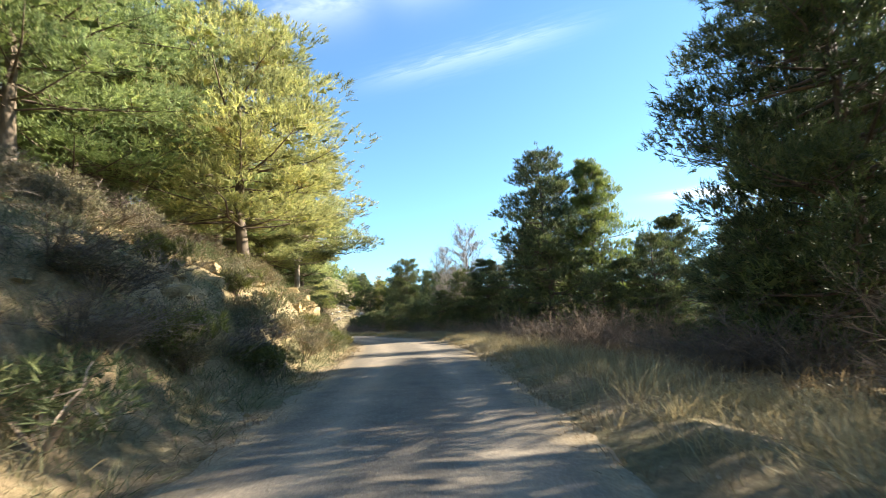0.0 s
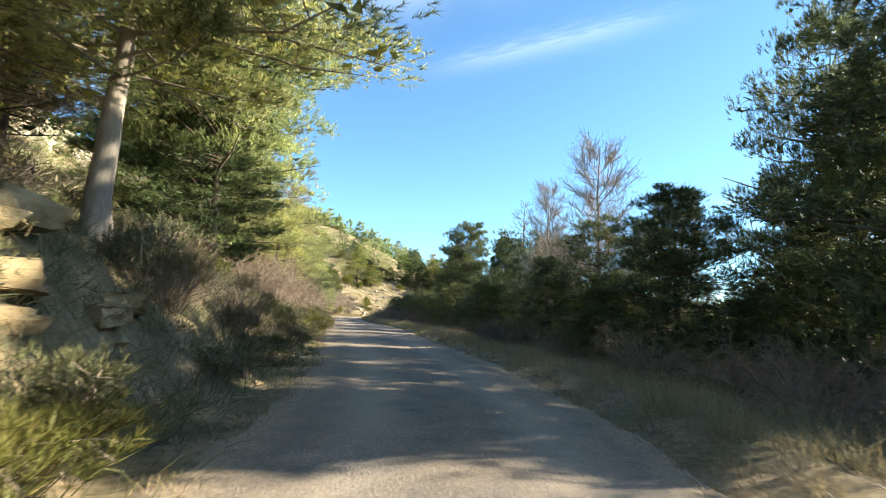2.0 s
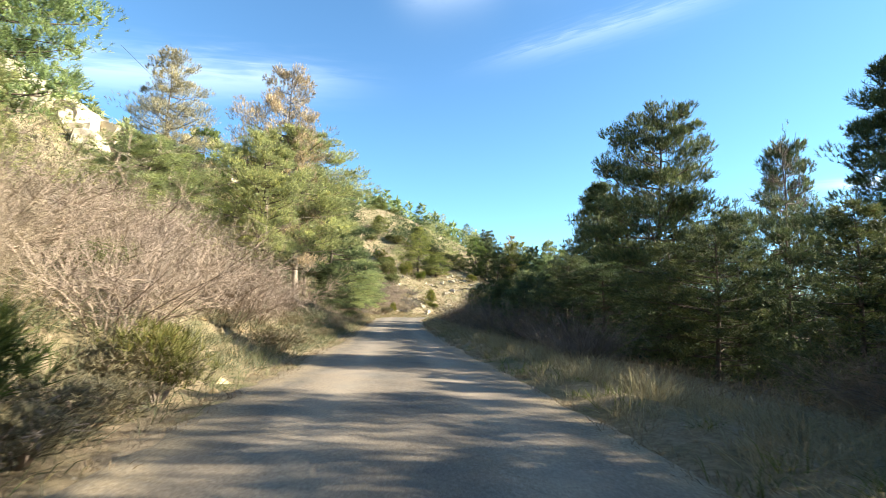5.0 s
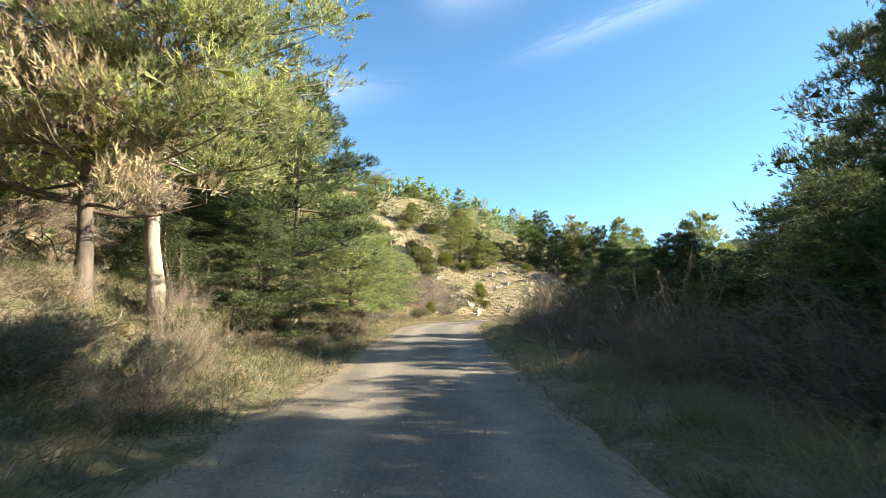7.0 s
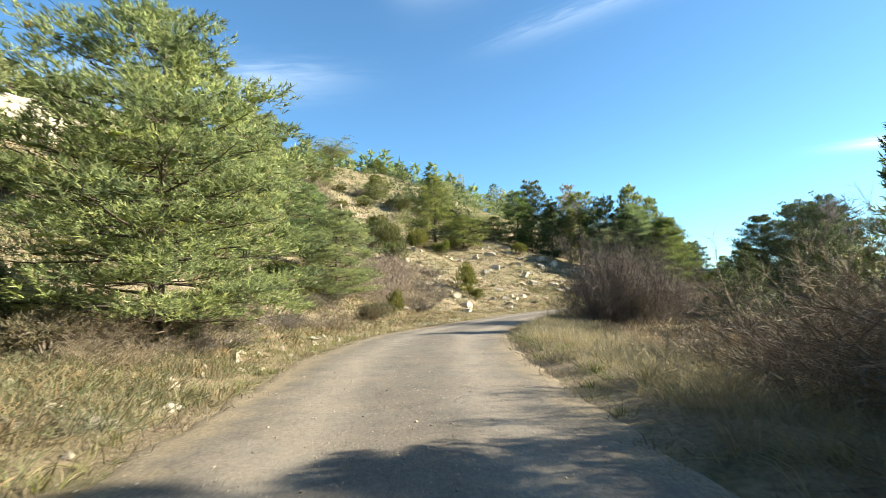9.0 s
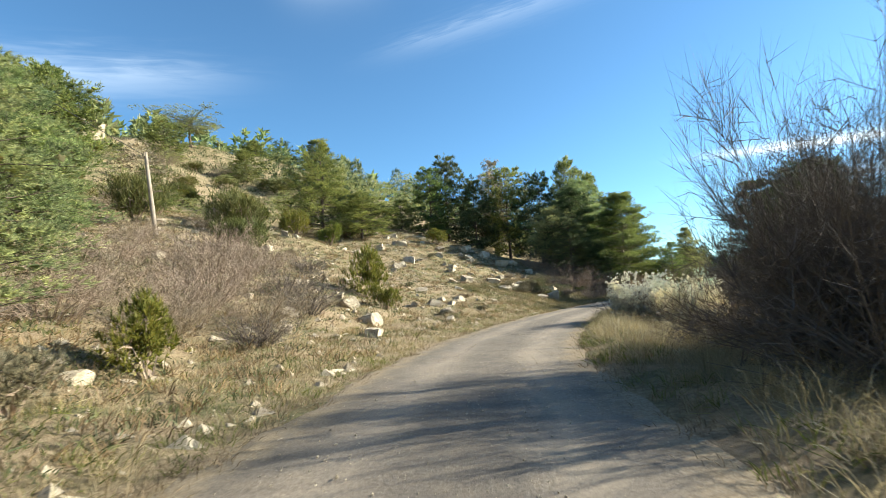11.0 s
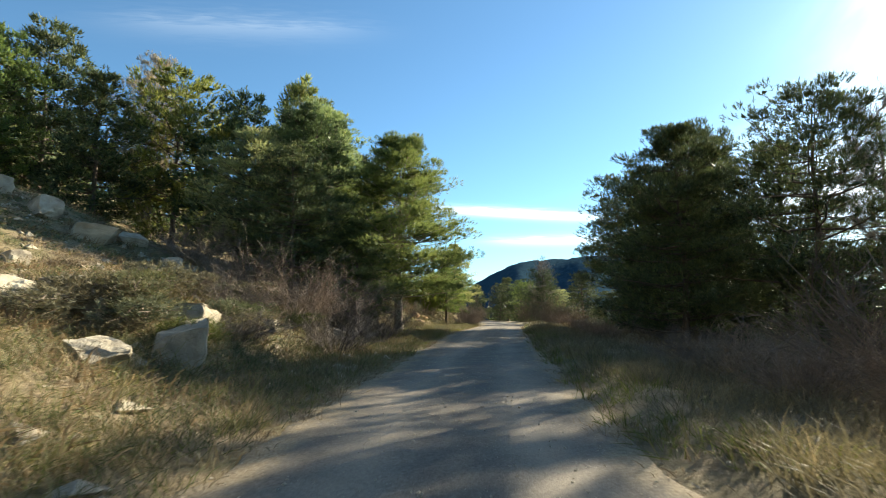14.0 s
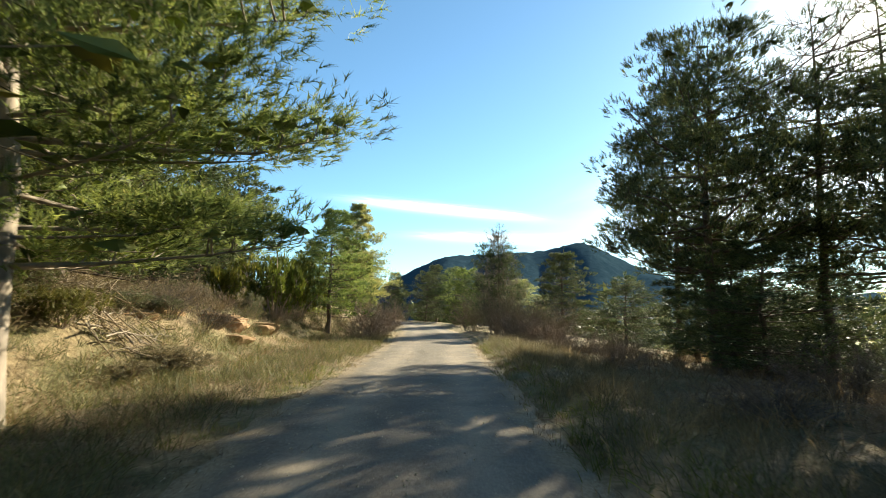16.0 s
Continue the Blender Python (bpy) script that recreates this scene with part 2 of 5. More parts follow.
def road_material():
    m, n, l, b = mat("worn_gravel_road", 0.92)
    f1, f2, f3, f4 = noise_node(n, l, 0.3, 5, 0.65), noise_node(n, l, 2.2, 7, 0.7), noise_node(n, l, 26, 4, 0.85), noise_node(n, l, 75, 3, 0.8)
    col = ramp(n, l, f3, [(0.32, (0.0734, 0.0636, 0.0539)), (0.5, (0.167, 0.145, 0.122)), (0.7, (0.326, 0.286, 0.241))])
    col = mix(n, l, 0.45, col, ramp(n, l, f4, [(0.35, (0.0816, 0.0734, 0.0653)), (0.65, (0.31, 0.277, 0.245))]))
    col = mix(n, l, 1.0, col, ramp(n, l, f2, [(0.3, (0.62, 0.62, 0.63)), (0.5, (0.95, 0.95, 0.95)), (0.7, (1.22, 1.18, 1.1))]), "MULTIPLY")
    at = n.new("ShaderNodeAttribute")
    at.attribute_name = "across"
    # wheel ruts worn pale with dust, loose soil creeping in from both edges
    wob = n.new("ShaderNodeMath")
    wob.operation = "MULTIPLY_ADD"
    l.new(noise_node(n, l, 0.5, 3, 0.5), wob.inputs[0])
    wob.inputs[1].default_value = 0.16
    l.new(at.outputs["Fac"], wob.inputs[2])
    track = ramp(n, l, wob.outputs[0], [(0.2, (0, 0, 0)), (0.34, (0.75, 0.75, 0.75)), (0.46, (0, 0, 0)), (0.68, (0, 0, 0)), (0.78, (0.75, 0.75, 0.75)), (0.9, (0, 0, 0))])
    worn = ramp(n, l, wob.outputs[0], [(0.2, (0.84, 0.82, 0.78)), (0.35, (1.14, 1.12, 1.08)), (0.48, (0.78, 0.77, 0.75)), (0.64, (0.8, 0.79, 0.77)), (0.78, (1.14, 1.12, 1.08)), (0.94, (0.82, 0.8, 0.76))])
    col = mix(n, l, 1.0, col, worn, "MULTIPLY")
    patch = ramp(n, l, f1, [(0.38, (0, 0, 0)), (0.62, (1, 1, 1))])
    col = mix(n, l, mix(n, l, 1.0, track, patch, "MULTIPLY"), col, (0.294, 0.245, 0.187))
    loose = n.new("ShaderNodeAttribute")
    loose.attribute_name = "loose"
    earth = ramp(n, l, f3, [(0.3, (0.139, 0.102, 0.0734)), (0.5, (0.253, 0.2, 0.146)), (0.72, (0.376, 0.314, 0.245))])
    earth = mix(n, l, 1.0, earth, worn, "MULTIPLY")
    streak = noise_node(n, l, 1.1, 5, 0.65, warp=0.5)
    spread = ramp(n, l, streak, [(0.3, (0.1, 0.1, 0.1)), (0.6, (1, 1, 1))])
    col = mix(n, l, mix(n, l, 1.0, loose.outputs["Color"], spread, "MULTIPLY"), col, earth)
    wob2 = n.new("ShaderNodeMath")
    wob2.operation = "MULTIPLY_ADD"
    l.new(noise_node(n, l, 1.7, 7, 0.75), wob2.inputs[0])
    wob2.inputs[1].default_value = 0.34
    l.new(at.outputs["Fac"], wob2.inputs[2])
    rim = ramp(n, l, wob2.outputs[0], [(0.22, (1, 1, 1)), (0.3, (0, 0, 0))])
    soil = ramp(n, l, f3, [(0.3, (0.131, 0.0938, 0.0571)), (0.5, (0.245, 0.187, 0.118)), (0.72, (0.367, 0.302, 0.212))])
    col = mix(n, l, rim, col, soil)
    flip = n.new("ShaderNodeMath")
    flip.operation = "MULTIPLY_ADD"
    l.new(noise_node(n, l, 1.9, 7, 0.75, warp=0.4), flip.inputs[0])
    flip.inputs[1].default_value = -0.34
    l.new(at.outputs["Fac"], flip.inputs[2])
    rim = ramp(n, l, flip.outputs[0], [(0.7, (0, 0, 0)), (0.78, (1, 1, 1))])
    col = mix(n, l, rim, col, soil)
    l.new(col, b.inputs["Base Color"])
    bump(n, l, b, f3, 0.8, 0.012)
    return m


GROUND, ASPHALT = ground_material(), road_material()


# ---- building helpers ----
rng = np.random.default_rng(7)


def mesh_of(name, verts, faces, material, smooth=False):
    me = bpy.data.meshes.new(name)
    verts, faces = np.asarray(verts, np.float32), np.asarray(faces, np.int32)
    k = faces.shape[1]
    me.vertices.add(len(verts))
    me.vertices.foreach_set("co", verts.ravel())
    me.loops.add(faces.size)
    me.loops.foreach_set("vertex_index", faces.ravel())
    me.polygons.add(len(faces))
    me.polygons.foreach_set("loop_start", np.arange(0, faces.size, k, dtype=np.int32))
    me.polygons.foreach_set("use_smooth", np.full(len(faces), smooth))
    me.update(calc_edges=True)
    me.validate()
    me.materials.append(material)
    return me


def part(name, me, parent, label="", kind=""):
    ob = new(name, me)
    ob.parent = parent
    return tagged(ob, label, kind=kind)


def tubes(paths, sides=5):
    """Tapered tubes along point rows: [(points (k,3), radii (k,))]."""
    vs, fs, base = [], [], 0
    ang = np.arange(sides) * 2 * np.pi / sides
    for pts, rad in paths:
        pts, rad = np.asarray(pts, float), np.asarray(rad, float)
        tan = np.gradient(pts, axis=0)
        tan /= np.linalg.norm(tan, axis=1, keepdims=True) + 1e-9
        ref = np.where(np.abs(tan[:, 2:3]) > 0.9, [[1.0, 0, 0]], [[0, 0, 1.0]])
        a = np.cross(tan, ref)
        a /= np.linalg.norm(a, axis=1, keepdims=True) + 1e-9
        c = np.cross(tan, a)
        ring = pts[:, None] + rad[:, None, None] * (np.cos(ang)[None, :, None] * a[:, None] + np.sin(ang)[None, :, None] * c[:, None])
        k = len(pts)
        vs.append(ring.reshape(-1, 3))
        i, j = np.meshgrid(np.arange(k - 1), np.arange(sides), indexing="ij")
        q = np.stack([i * sides + j, i * sides + (j + 1) % sides, (i + 1) * sides + (j + 1) % sides, (i + 1) * sides + j], -1).reshape(-1, 4)
        fs.append(q + base)
        base += k * sides
    return np.concatenate(vs), np.concatenate(fs)


def unit(v):
    return v / (np.linalg.norm(v, axis=-1, keepdims=True) + 1e-9)


def blades(r, centres, dirs, count, length, width, spread, droop=0.0):
    """Bundles of narrow pointed blades that fan out from each centre about its direction."""
    n = len(centres)
    c = np.repeat(centres, count, 0)
    d = unit(np.repeat(unit(dirs), count, 0) + spread * r.normal(size=(n * count, 3)))
    ln = length * r.uniform(0.6, 1.25, (n * count, 1))
    side = unit(np.cross(d, r.normal(size=d.shape))) * width * 0.5
    tip = c + d * ln
    tip[:, 2] -= droop * ln[:, 0]
    v = np.stack([c + side, tip, c - side], 1).reshape(-1, 3)
    f = np.arange(len(v)).reshape(-1, 3)
    return v, f


# ---- ground and road ----
ROAD = [(6.0, -90, -0.9), (3.6, -25, -0.7), (2.4, -1.4, -0.5), (1.7, 11.4, -0.2), (0.4, 23.6, -0.05), (-1.9, 35.1, 0.0), (-5.3, 45.8, 0.0),
        (-8.7, 56.2, 0.08), (-13.0, 68.6, 0.05), (-17.5, 81.6, -0.05), (-22.95, 97.5, -0.08), (-26.8, 111.1, -0.05), (-27.2, 121.5, -0.2),
        (-26.1, 132.3, -0.26), (-22.8, 142.6, -0.18), (-18.2, 152.5, -0.1), (-12.3, 161.6, 0.08), (-6.5, 170.35, 0.3), (4.0, 185.0, 0.35), (13.2, 199, 0.3),
        (20, 212, 0.3), (22, 226, 0.5), (16, 246, 1.0), (0, 300, 2.0)]


def spline(points, step):
    p = np.array(points, float)
    p = np.vstack([2 * p[0] - p[1], p, 2 * p[-1] - p[-2]])
    out = []
    for i in range(1, len(p) - 2):
        n = max(2, int(np.linalg.norm(p[i + 1] - p[i]) / step))
        t = (np.arange(n) / n)[:, None]
        a, b, c, d = p[i - 1], p[i], p[i + 1], p[i + 2]
        out.append(0.5 * (2 * b + (c - a) * t + (2 * a - 5 * b + 4 * c - d) * t**2 + (3 * b - a - 3 * c + d) * t**3))
    return np.vstack(out)


LINE = spline(ROAD, 0.5)
SEG = np.linalg.norm(np.diff(LINE[:, :2], axis=0), axis=1)
ARC = np.concatenate([[0], np.cumsum(SEG)])
ARC -= ARC[np.argmin(np.hypot(LINE[:, 0] - 2.4, LINE[:, 1] + 1.4))]
TAN = np.gradient(LINE[:, :2], axis=0)
TAN /= np.linalg.norm(TAN, axis=1, keepdims=True)
NRM = np.stack([-TAN[:, 1], TAN[:, 0]], 1)


def tab(s, xs, ys):
    return np.interp(s, xs, ys)


def half_width(s):
    return tab(s, [-20, 0, 30, 50, 62, 80, 95, 112, 122, 140, 160, 250], [1.95, 1.95, 2.35, 2.6, 2.6, 2.1, 2.1, 2.5, 2.4, 2.25, 1.95, 2.0])


def soft_step(x):
    x = np.clip(x, 0, 1)
    return x * x * (3 - 2 * x)


def wobble(x, y, f, seed=0.0):
    """A cheap smooth field of waves, -1 to 1."""
    return (np.sin(x * f + 1.7 * np.sin(y * f * 0.73 + seed) + seed) + np.sin(y * f * 1.13 + 2.1 * np.sin(x * f * 0.61 - seed) + 2 * seed)
            + 0.5 * np.sin(2.3 * f * (x + y) + seed * 3)) / 2.5


def height(s, d, x, y):
    """Ground height over the road's level: s along the road, d across (left positive)."""
    hw = half_width(s)
    u = np.abs(d) - hw
    bank = tab(s, [-20, 8, 25, 35, 45, 62, 75, 90, 100, 115, 135, 150, 160, 170, 182, 200, 240], [2.6, 2.9, 2.8, 2.1, 1.8, 1.8, 1.4, 0.7, 0.5, 0.45, 0.4, 0.5, 0.8, 1.3, 1.6, 1.2, 0.8])
    wide = tab(s, [0, 30, 70, 110, 150, 175], [2.6, 2.6, 3.0, 3.5, 3.2, 2.4])
    slope = tab(s, [0, 50, 90, 115, 130, 160, 185, 240, 300], [0.42, 0.46, 0.45, 0.36, 0.33, 0.31, 0.29, 0.3, 0.28])
    lie = tab(s, [158, 172, 198, 206], [0.7, 3.1, 3.1, 1.2])
    far = np.minimum(u, 95) + 25 * (1 - np.exp(-np.maximum(u - 95, 0) / 60))
    left = -0.05 * np.exp(-((u - 0.45) / 0.3) ** 2) + bank * soft_step((u - lie) / wide) + slope * np.maximum(far - lie - wide, 0) + tab(s, [0, 50, 90, 125, 150, 170], [0.2, 0.34, 0.4, 0.34, 0.2, 0.14]) * np.maximum(far - 42, 0)
    left = left + wobble(x, y, 0.9, 1) * 0.18 * soft_step((u - 1) / 3) + wobble(x, y, 0.17, 2) * 1.0 * soft_step((u - 8) / 14) + wobble(x, y, 2.3, 5) * 0.07 * soft_step((u - 0.6) / 1.5)
    edge = tab(s, [0, 70, 100, 130, 180, 220], [6, 6, 5, 8, 9, 12])
    right = 0.16 * np.exp(-((u - 1.0) / 0.6) ** 2) - 0.05 * np.maximum(u - 1, 0) - 0.33 * 40 * (1 - np.exp(-np.maximum(u - edge, 0) / 40))
    right = right + wobble(x, y, 1.1, 3) * 0.12 * soft_step((u - 0.5) / 2) + wobble(x, y, 0.15, 4) * 1.2 * soft_step((u - 14) / 20) + wobble(x, y, 2.1, 6) * 0.05 * soft_step((u - 0.4) / 1.5)
    return np.where(u <= -0.25, -0.06, np.where(u <= 0, -0.02, np.where(d > 0, left, right)))


def build_ground():
    s_near = np.arange(-22, 215, 0.45)
    s_all = np.concatenate([-22 - np.geomspace(1, 1400, 26)[::-1], s_near, 215 + np.geomspace(1, 2500, 30)])
    k = np.concatenate([np.arange(0, 1.9, 0.95), np.arange(1.9, 8, 0.28), np.arange(8, 20, 0.75), 20 + np.geomspace(1, 130, 34), np.geomspace(165, 2200, 14)])
    d_all = np.concatenate([-k[:0:-1], k])
    px = np.interp(s_all, ARC, LINE[:, 0])
    py = np.interp(s_all, ARC, LINE[:, 1])
    pz = np.interp(s_all, ARC, LINE[:, 2])
    lo, hi = s_all < ARC[0], s_all > ARC[-1]
    px = np.where(lo, LINE[0, 0] + TAN[0, 0] * (s_all - ARC[0]), np.where(hi, LINE[-1, 0] + TAN[-1, 0] * (s_all - ARC[-1]), px))
    py = np.where(lo, LINE[0, 1] + TAN[0, 1] * (s_all - ARC[0]), np.where(hi, LINE[-1, 1] + TAN[-1, 1] * (s_all - ARC[-1]), py))
    n1 = np.stack([np.interp(s_all, ARC, NRM[:, 0]), np.interp(s_all, ARC, NRM[:, 1])], 1)
    wide = np.exp(-0.5 * ((s_all[:, None] - s_all[None]) / 70) ** 2) * np.gradient(s_all)[None]
    n2 = unit(wide @ n1 / wide.sum(1, keepdims=True))
    near = np.clip(d_all, -9, 9)
    mid = np.clip(d_all - near, -110, 110)
    rest = d_all - near - mid
    gx = px[:, None] + n1[:, :1] * near + n2[:, :1] * mid - 0.99 * rest
    gy = py[:, None] + n1[:, 1:] * near + n2[:, 1:] * mid - 0.1 * rest
    sg, dg = np.meshgrid(s_all, d_all, indexing="ij")
    gz = pz[:, None] + height(sg, dg, gx, gy)
    v = np.stack([gx, gy, gz], -1).reshape(-1, 3)
    a, b = len(s_all), len(d_all)
    i, j = np.meshgrid(np.arange(a - 1), np.arange(b - 1), indexing="ij")
    f = np.stack([i * b + j, (i + 1) * b + j, (i + 1) * b + j + 1, i * b + j + 1], -1).reshape(-1, 4)
    f = f[:, ::-1]
    return v, f


GV, GF = build_ground()
ground = tagged(new("ground", mesh_of("ground", GV, GF, GROUND, True)), "dry stony hillside soil with thin grass", "ground", kind="structure")
from mathutils.bvhtree import BVHTree
TREE = BVHTree.FromPolygons(GV.tolist(), GF.tolist())


def ground_z(x, y):
    hit = TREE.ray_cast(Vector((x, y, 300)), Vector((0, 0, -1)))
    return hit[0].z if hit[0] else 0.0


def along(s, d):
    """World x, y of a place s along the road and d to its left."""
    x, y = np.interp(s, ARC, LINE[:, 0]), np.interp(s, ARC, LINE[:, 1])
    return x + np.interp(s, ARC, NRM[:, 0]) * d, y + np.interp(s, ARC, NRM[:, 1]) * d


def build_road():
    s = np.arange(-40, 290, 0.25)
    a = np.concatenate([[-1, -0.97, -0.9], np.linspace(-0.8, 0.8, 13), [0.9, 0.97, 1]])
    hw = half_width(s)
    r = np.random.default_rng(17)
    edge = []
    for _ in range(2):
        w = sum(r.uniform(0.02, 0.06) * np.sin(s * f + r.uniform(0, 6)) for f in (0.31, 0.53, 0.97, 1.71, 2.9, 5.3)) + r.normal(size=len(s)) * 0.025
        edge.append(hw + 0.05 + w)
    dd = np.where(a[None] < 0, a[None] * edge[0][:, None], a[None] * edge[1][:, None])
    x = np.interp(s, ARC, LINE[:, 0])[:, None] + np.interp(s, ARC, NRM[:, 0])[:, None] * dd
    y = np.interp(s, ARC, LINE[:, 1])[:, None] + np.interp(s, ARC, NRM[:, 1])[:, None] * dd
    z = np.interp(s, ARC, LINE[:, 2])[:, None] + 0.03 * (1 - a[None] ** 2) + 0.014 * wobble(x, y, 1.4, 2) - 0.016 * np.exp(-((np.abs(a[None]) - 0.42) / 0.13) ** 2) - 0.03 * (np.abs(a[None]) > 0.99)
    v = np.stack([x, y, z], -1).reshape(-1, 3)
    n, m = len(s), len(a)
    i, j = np.meshgrid(np.arange(n - 1), np.arange(m - 1), indexing="ij")
    f = np.stack([i * m + j, i * m + j + 1, (i + 1) * m + j + 1, (i + 1) * m + j], -1).reshape(-1, 4)[:, ::-1]
    me = mesh_of("road", v, f, ASPHALT, True)
    at = me.attributes.new("across", "FLOAT", "POINT")
    at.data.foreach_set("value", np.tile((a + 1) / 2, n).astype(np.float32))
    # loose earth lying on the worn stretches
    lo = me.attributes.new("loose", "FLOAT", "POINT")
    lo.data.foreach_set("value", np.repeat(tab(s, [0, 20, 34, 70, 80, 100, 112, 125, 150, 180], [0.25, 0.3, 0.85, 0.9, 0.6, 0.5, 0.55, 0.35, 0.4, 0.35]), m).astype(np.float32))
    return me


road = tagged(new("road", build_road()), "narrow worn grey gravel and asphalt mountain road", "road", kind="structure")


# ---- trees ----
def pine_meshes(seed, shape="broad", tall=10.0, spread=3.2, base=0.22, pads=3.6, tufts=9, blade=(0.2, 0.032), count=9, trunk_r=0.17, wood=None, leaf=None, dead_top=0.0, whorl=0.042, thin=1.0, core=None):
    """One pine: a trunk with limbs, and a crown of needle tufts gathered into flat pads along the limbs."""
    r = np.random.default_rng(seed)
    zs = np.linspace(0, tall, 12)
    bend = np.cumsum(r.normal(size=(12, 2)) * 0.05 * tall / 10, axis=0)
    stem = np.column_stack([bend, zs])
    paths = [(np.vstack([[stem[0, 0], stem[0, 1], -0.4], stem]), np.concatenate([[trunk_r * 1.35], trunk_r * (1 - 0.93 * (zs / tall) ** 0.9)]))]
    paths[0][1][1] *= 1.2
    cents, dirs, cores, tones = [], [], [], []
    z = base * tall
    lop = r.uniform(0, 2 * np.pi)
    while z < tall * 0.985:
        f = (z / tall - base) / (1 - base)
        if shape == "cone":
            prof = (1 - f) ** 0.8 * (0.72 + 0.28 * min(1, f * 5)) + 0.06
        elif shape == "flat":
            prof = 0.5 + 0.6 * f
        elif shape == "column":
            prof = 0.55 + 0.45 * math.sin(math.pi * min(1, f * 1.02)) if f < 0.9 else 0.35
        else:
            prof = (math.sin(math.pi * (0.22 + 0.75 * f))) ** 0.7 * (1 - 0.3 * f) + 0.04
        az0 = r.uniform(0, 2 * np.pi)
        limbs = r.integers(4, 7)
        for k in range(limbs):
            az = az0 + 2 * np.pi * k / limbs + r.normal() * 0.3
            ln = spread * prof * r.uniform(0.6, 1.15) * (1 + 0.15 * math.cos(az - lop))
            rise = r.uniform(-0.12, 0.2) + 0.3 * f * f
            o = np.array([np.interp(z, zs, stem[:, 0]), np.interp(z, zs, stem[:, 1]), z + r.normal() * 0.08])
            q = np.linspace(0, 1, 4)[:, None]
            way = np.array([math.cos(az), math.sin(az), rise])
            pts = o + q * ln * way + np.array([0, 0, 0.18 * ln]) * (q**2 - 0.6 * q) + r.normal(size=(4, 3)) * 0.035 * ln * q
            paths.append((pts, max(0.009, 0.014 * ln) * (1.15 - q[:, 0])))
            if dead_top and f > 1 - dead_top + r.normal() * 0.04:
                for _ in range(int(5 + 4 * ln)):
                    w = r.uniform(0.2, 1)
                    a = np.array([np.interp(w, q[:, 0], pts[:, i]) for i in range(3)])
                    g = unit(way + r.normal(size=3) * 0.7 + [0, 0, 0.7]) * r.uniform(0.2, 0.55)
                    paths.append((np.array([a, a + g]), np.array([0.011, 0.005])))
                continue
            across = np.array([-math.sin(az), math.cos(az), 0])
            n = max(1, int(round(0.72 * pads * (0.45 + 0.3 * ln))))
            for i in range(n):
                if r.uniform() > thin:
                    continue
                w = 1.0 if i == 0 else r.uniform(0.22, 0.97)
                at = np.array([np.interp(w, q[:, 0], pts[:, j]) for j in range(3)])
                stalk = at
                at = at + across * r.normal() * 0.36 * ln * (1.1 - w) + way * 0.05 + [0, 0, 0.1 + 0.04 * ln]
                paths.append((np.array([stalk, 0.5 * (stalk + at) - [0, 0, 0.04], at]), np.array([0.012, 0.009, 0.005])))
                size = (0.2 + 0.11 * ln) * r.uniform(0.65, 1.5)
                # shoots crowd on the clump's upper and outer side
                k = int(round(1.35 * tufts))
                p = unit(r.normal(size=(k, 3)) + 0.45 * way + [0, 0, 0.3]) * (r.uniform(0.25, 1, (k, 1)) ** 0.5)
                cores.append((at, size))
                tones.append(r.normal() * 0.2 + r.normal(size=k) * 0.1 + 0.08 * p[:, 2])
                cents.append(at + p * np.array([size, size, size * 0.5]))
                dirs.append(unit(p * 0.8 + way * 0.45 + np.array([0, 0, 0.75])))
        z += tall * r.uniform(0.75, 1.25) * whorl
    if not dead_top:
        cents.append(stem[-1] + r.normal(size=(10, 3)) * np.array([0.1, 0.1, 0.3]))
        dirs.append(np.tile([0, 0, 1.0], (10, 1)))
        tones.append(np.zeros(10))
    cents, dirs = np.vstack(cents), np.vstack(dirs)
    v, f = tubes(paths[:1], 8)
    lv, lf = tubes(paths[1:], 4 if tufts > 7 else 3)
    wooden = mesh_of("trunk", v, f, wood or BARK, True), mesh_of("branchwork", lv, lf, wood or BARK, True)
    # needles stand off along each shoot, which tapers to its tip
    u = np.tile(np.linspace(0, 0.8, count)[:, None], (len(cents), 1)) * blade[0]
    bv, bf = blades(r, np.repeat(cents, count, 0) + np.repeat(dirs, count, 0) * u, np.repeat(dirs, count, 0), 1, blade[0] * 0.85, blade[1], 0.55)
    tone = np.repeat(np.clip(np.concatenate(tones), -0.5, 0.5), count * 3)
    if core is None:
        crown = mesh_of("crown", bv, bf, leaf or NEEDLE)
        crown.attributes.new("tone", "FLOAT", "POINT").data.foreach_set("value", tone.astype(np.float32))
        return *wooden, crown
    # dense inner clumps behind the needles
    mid, rad = np.array([c for c, _ in cores]), np.array([c for _, c in cores])
    o = np.array([[1, 0, 0], [-1, 0, 0], [0, 1, 0], [0, -1, 0], [0, 0, 1], [0, 0, -1]], float)
    of = np.array([[0, 2, 4], [2, 1, 4], [1, 3, 4], [3, 0, 4], [2, 0, 5], [1, 2, 5], [3, 1, 5], [0, 3, 5]])
    cv = (mid[:, None] + o[None] * rad[:, None, None] * r.uniform(core[0], core[1], (len(mid), 6, 1)) * np.array([1, 1, 0.5]) + r.normal(size=(len(mid), 6, 3)) * 0.04).reshape(-1, 3)
    cf = (of[None] + 6 * np.arange(len(mid))[:, None, None]).reshape(-1, 3)
    bv, bf = np.vstack([bv, cv]), np.vstack([bf, cf + len(bv)])
    crown = mesh_of("crown", bv, bf, leaf or NEEDLE)
    crown.attributes.new("tone", "FLOAT", "POINT").data.foreach_set("value", np.concatenate([tone, np.zeros(len(cv))]).astype(np.float32))
    return *wooden, crown


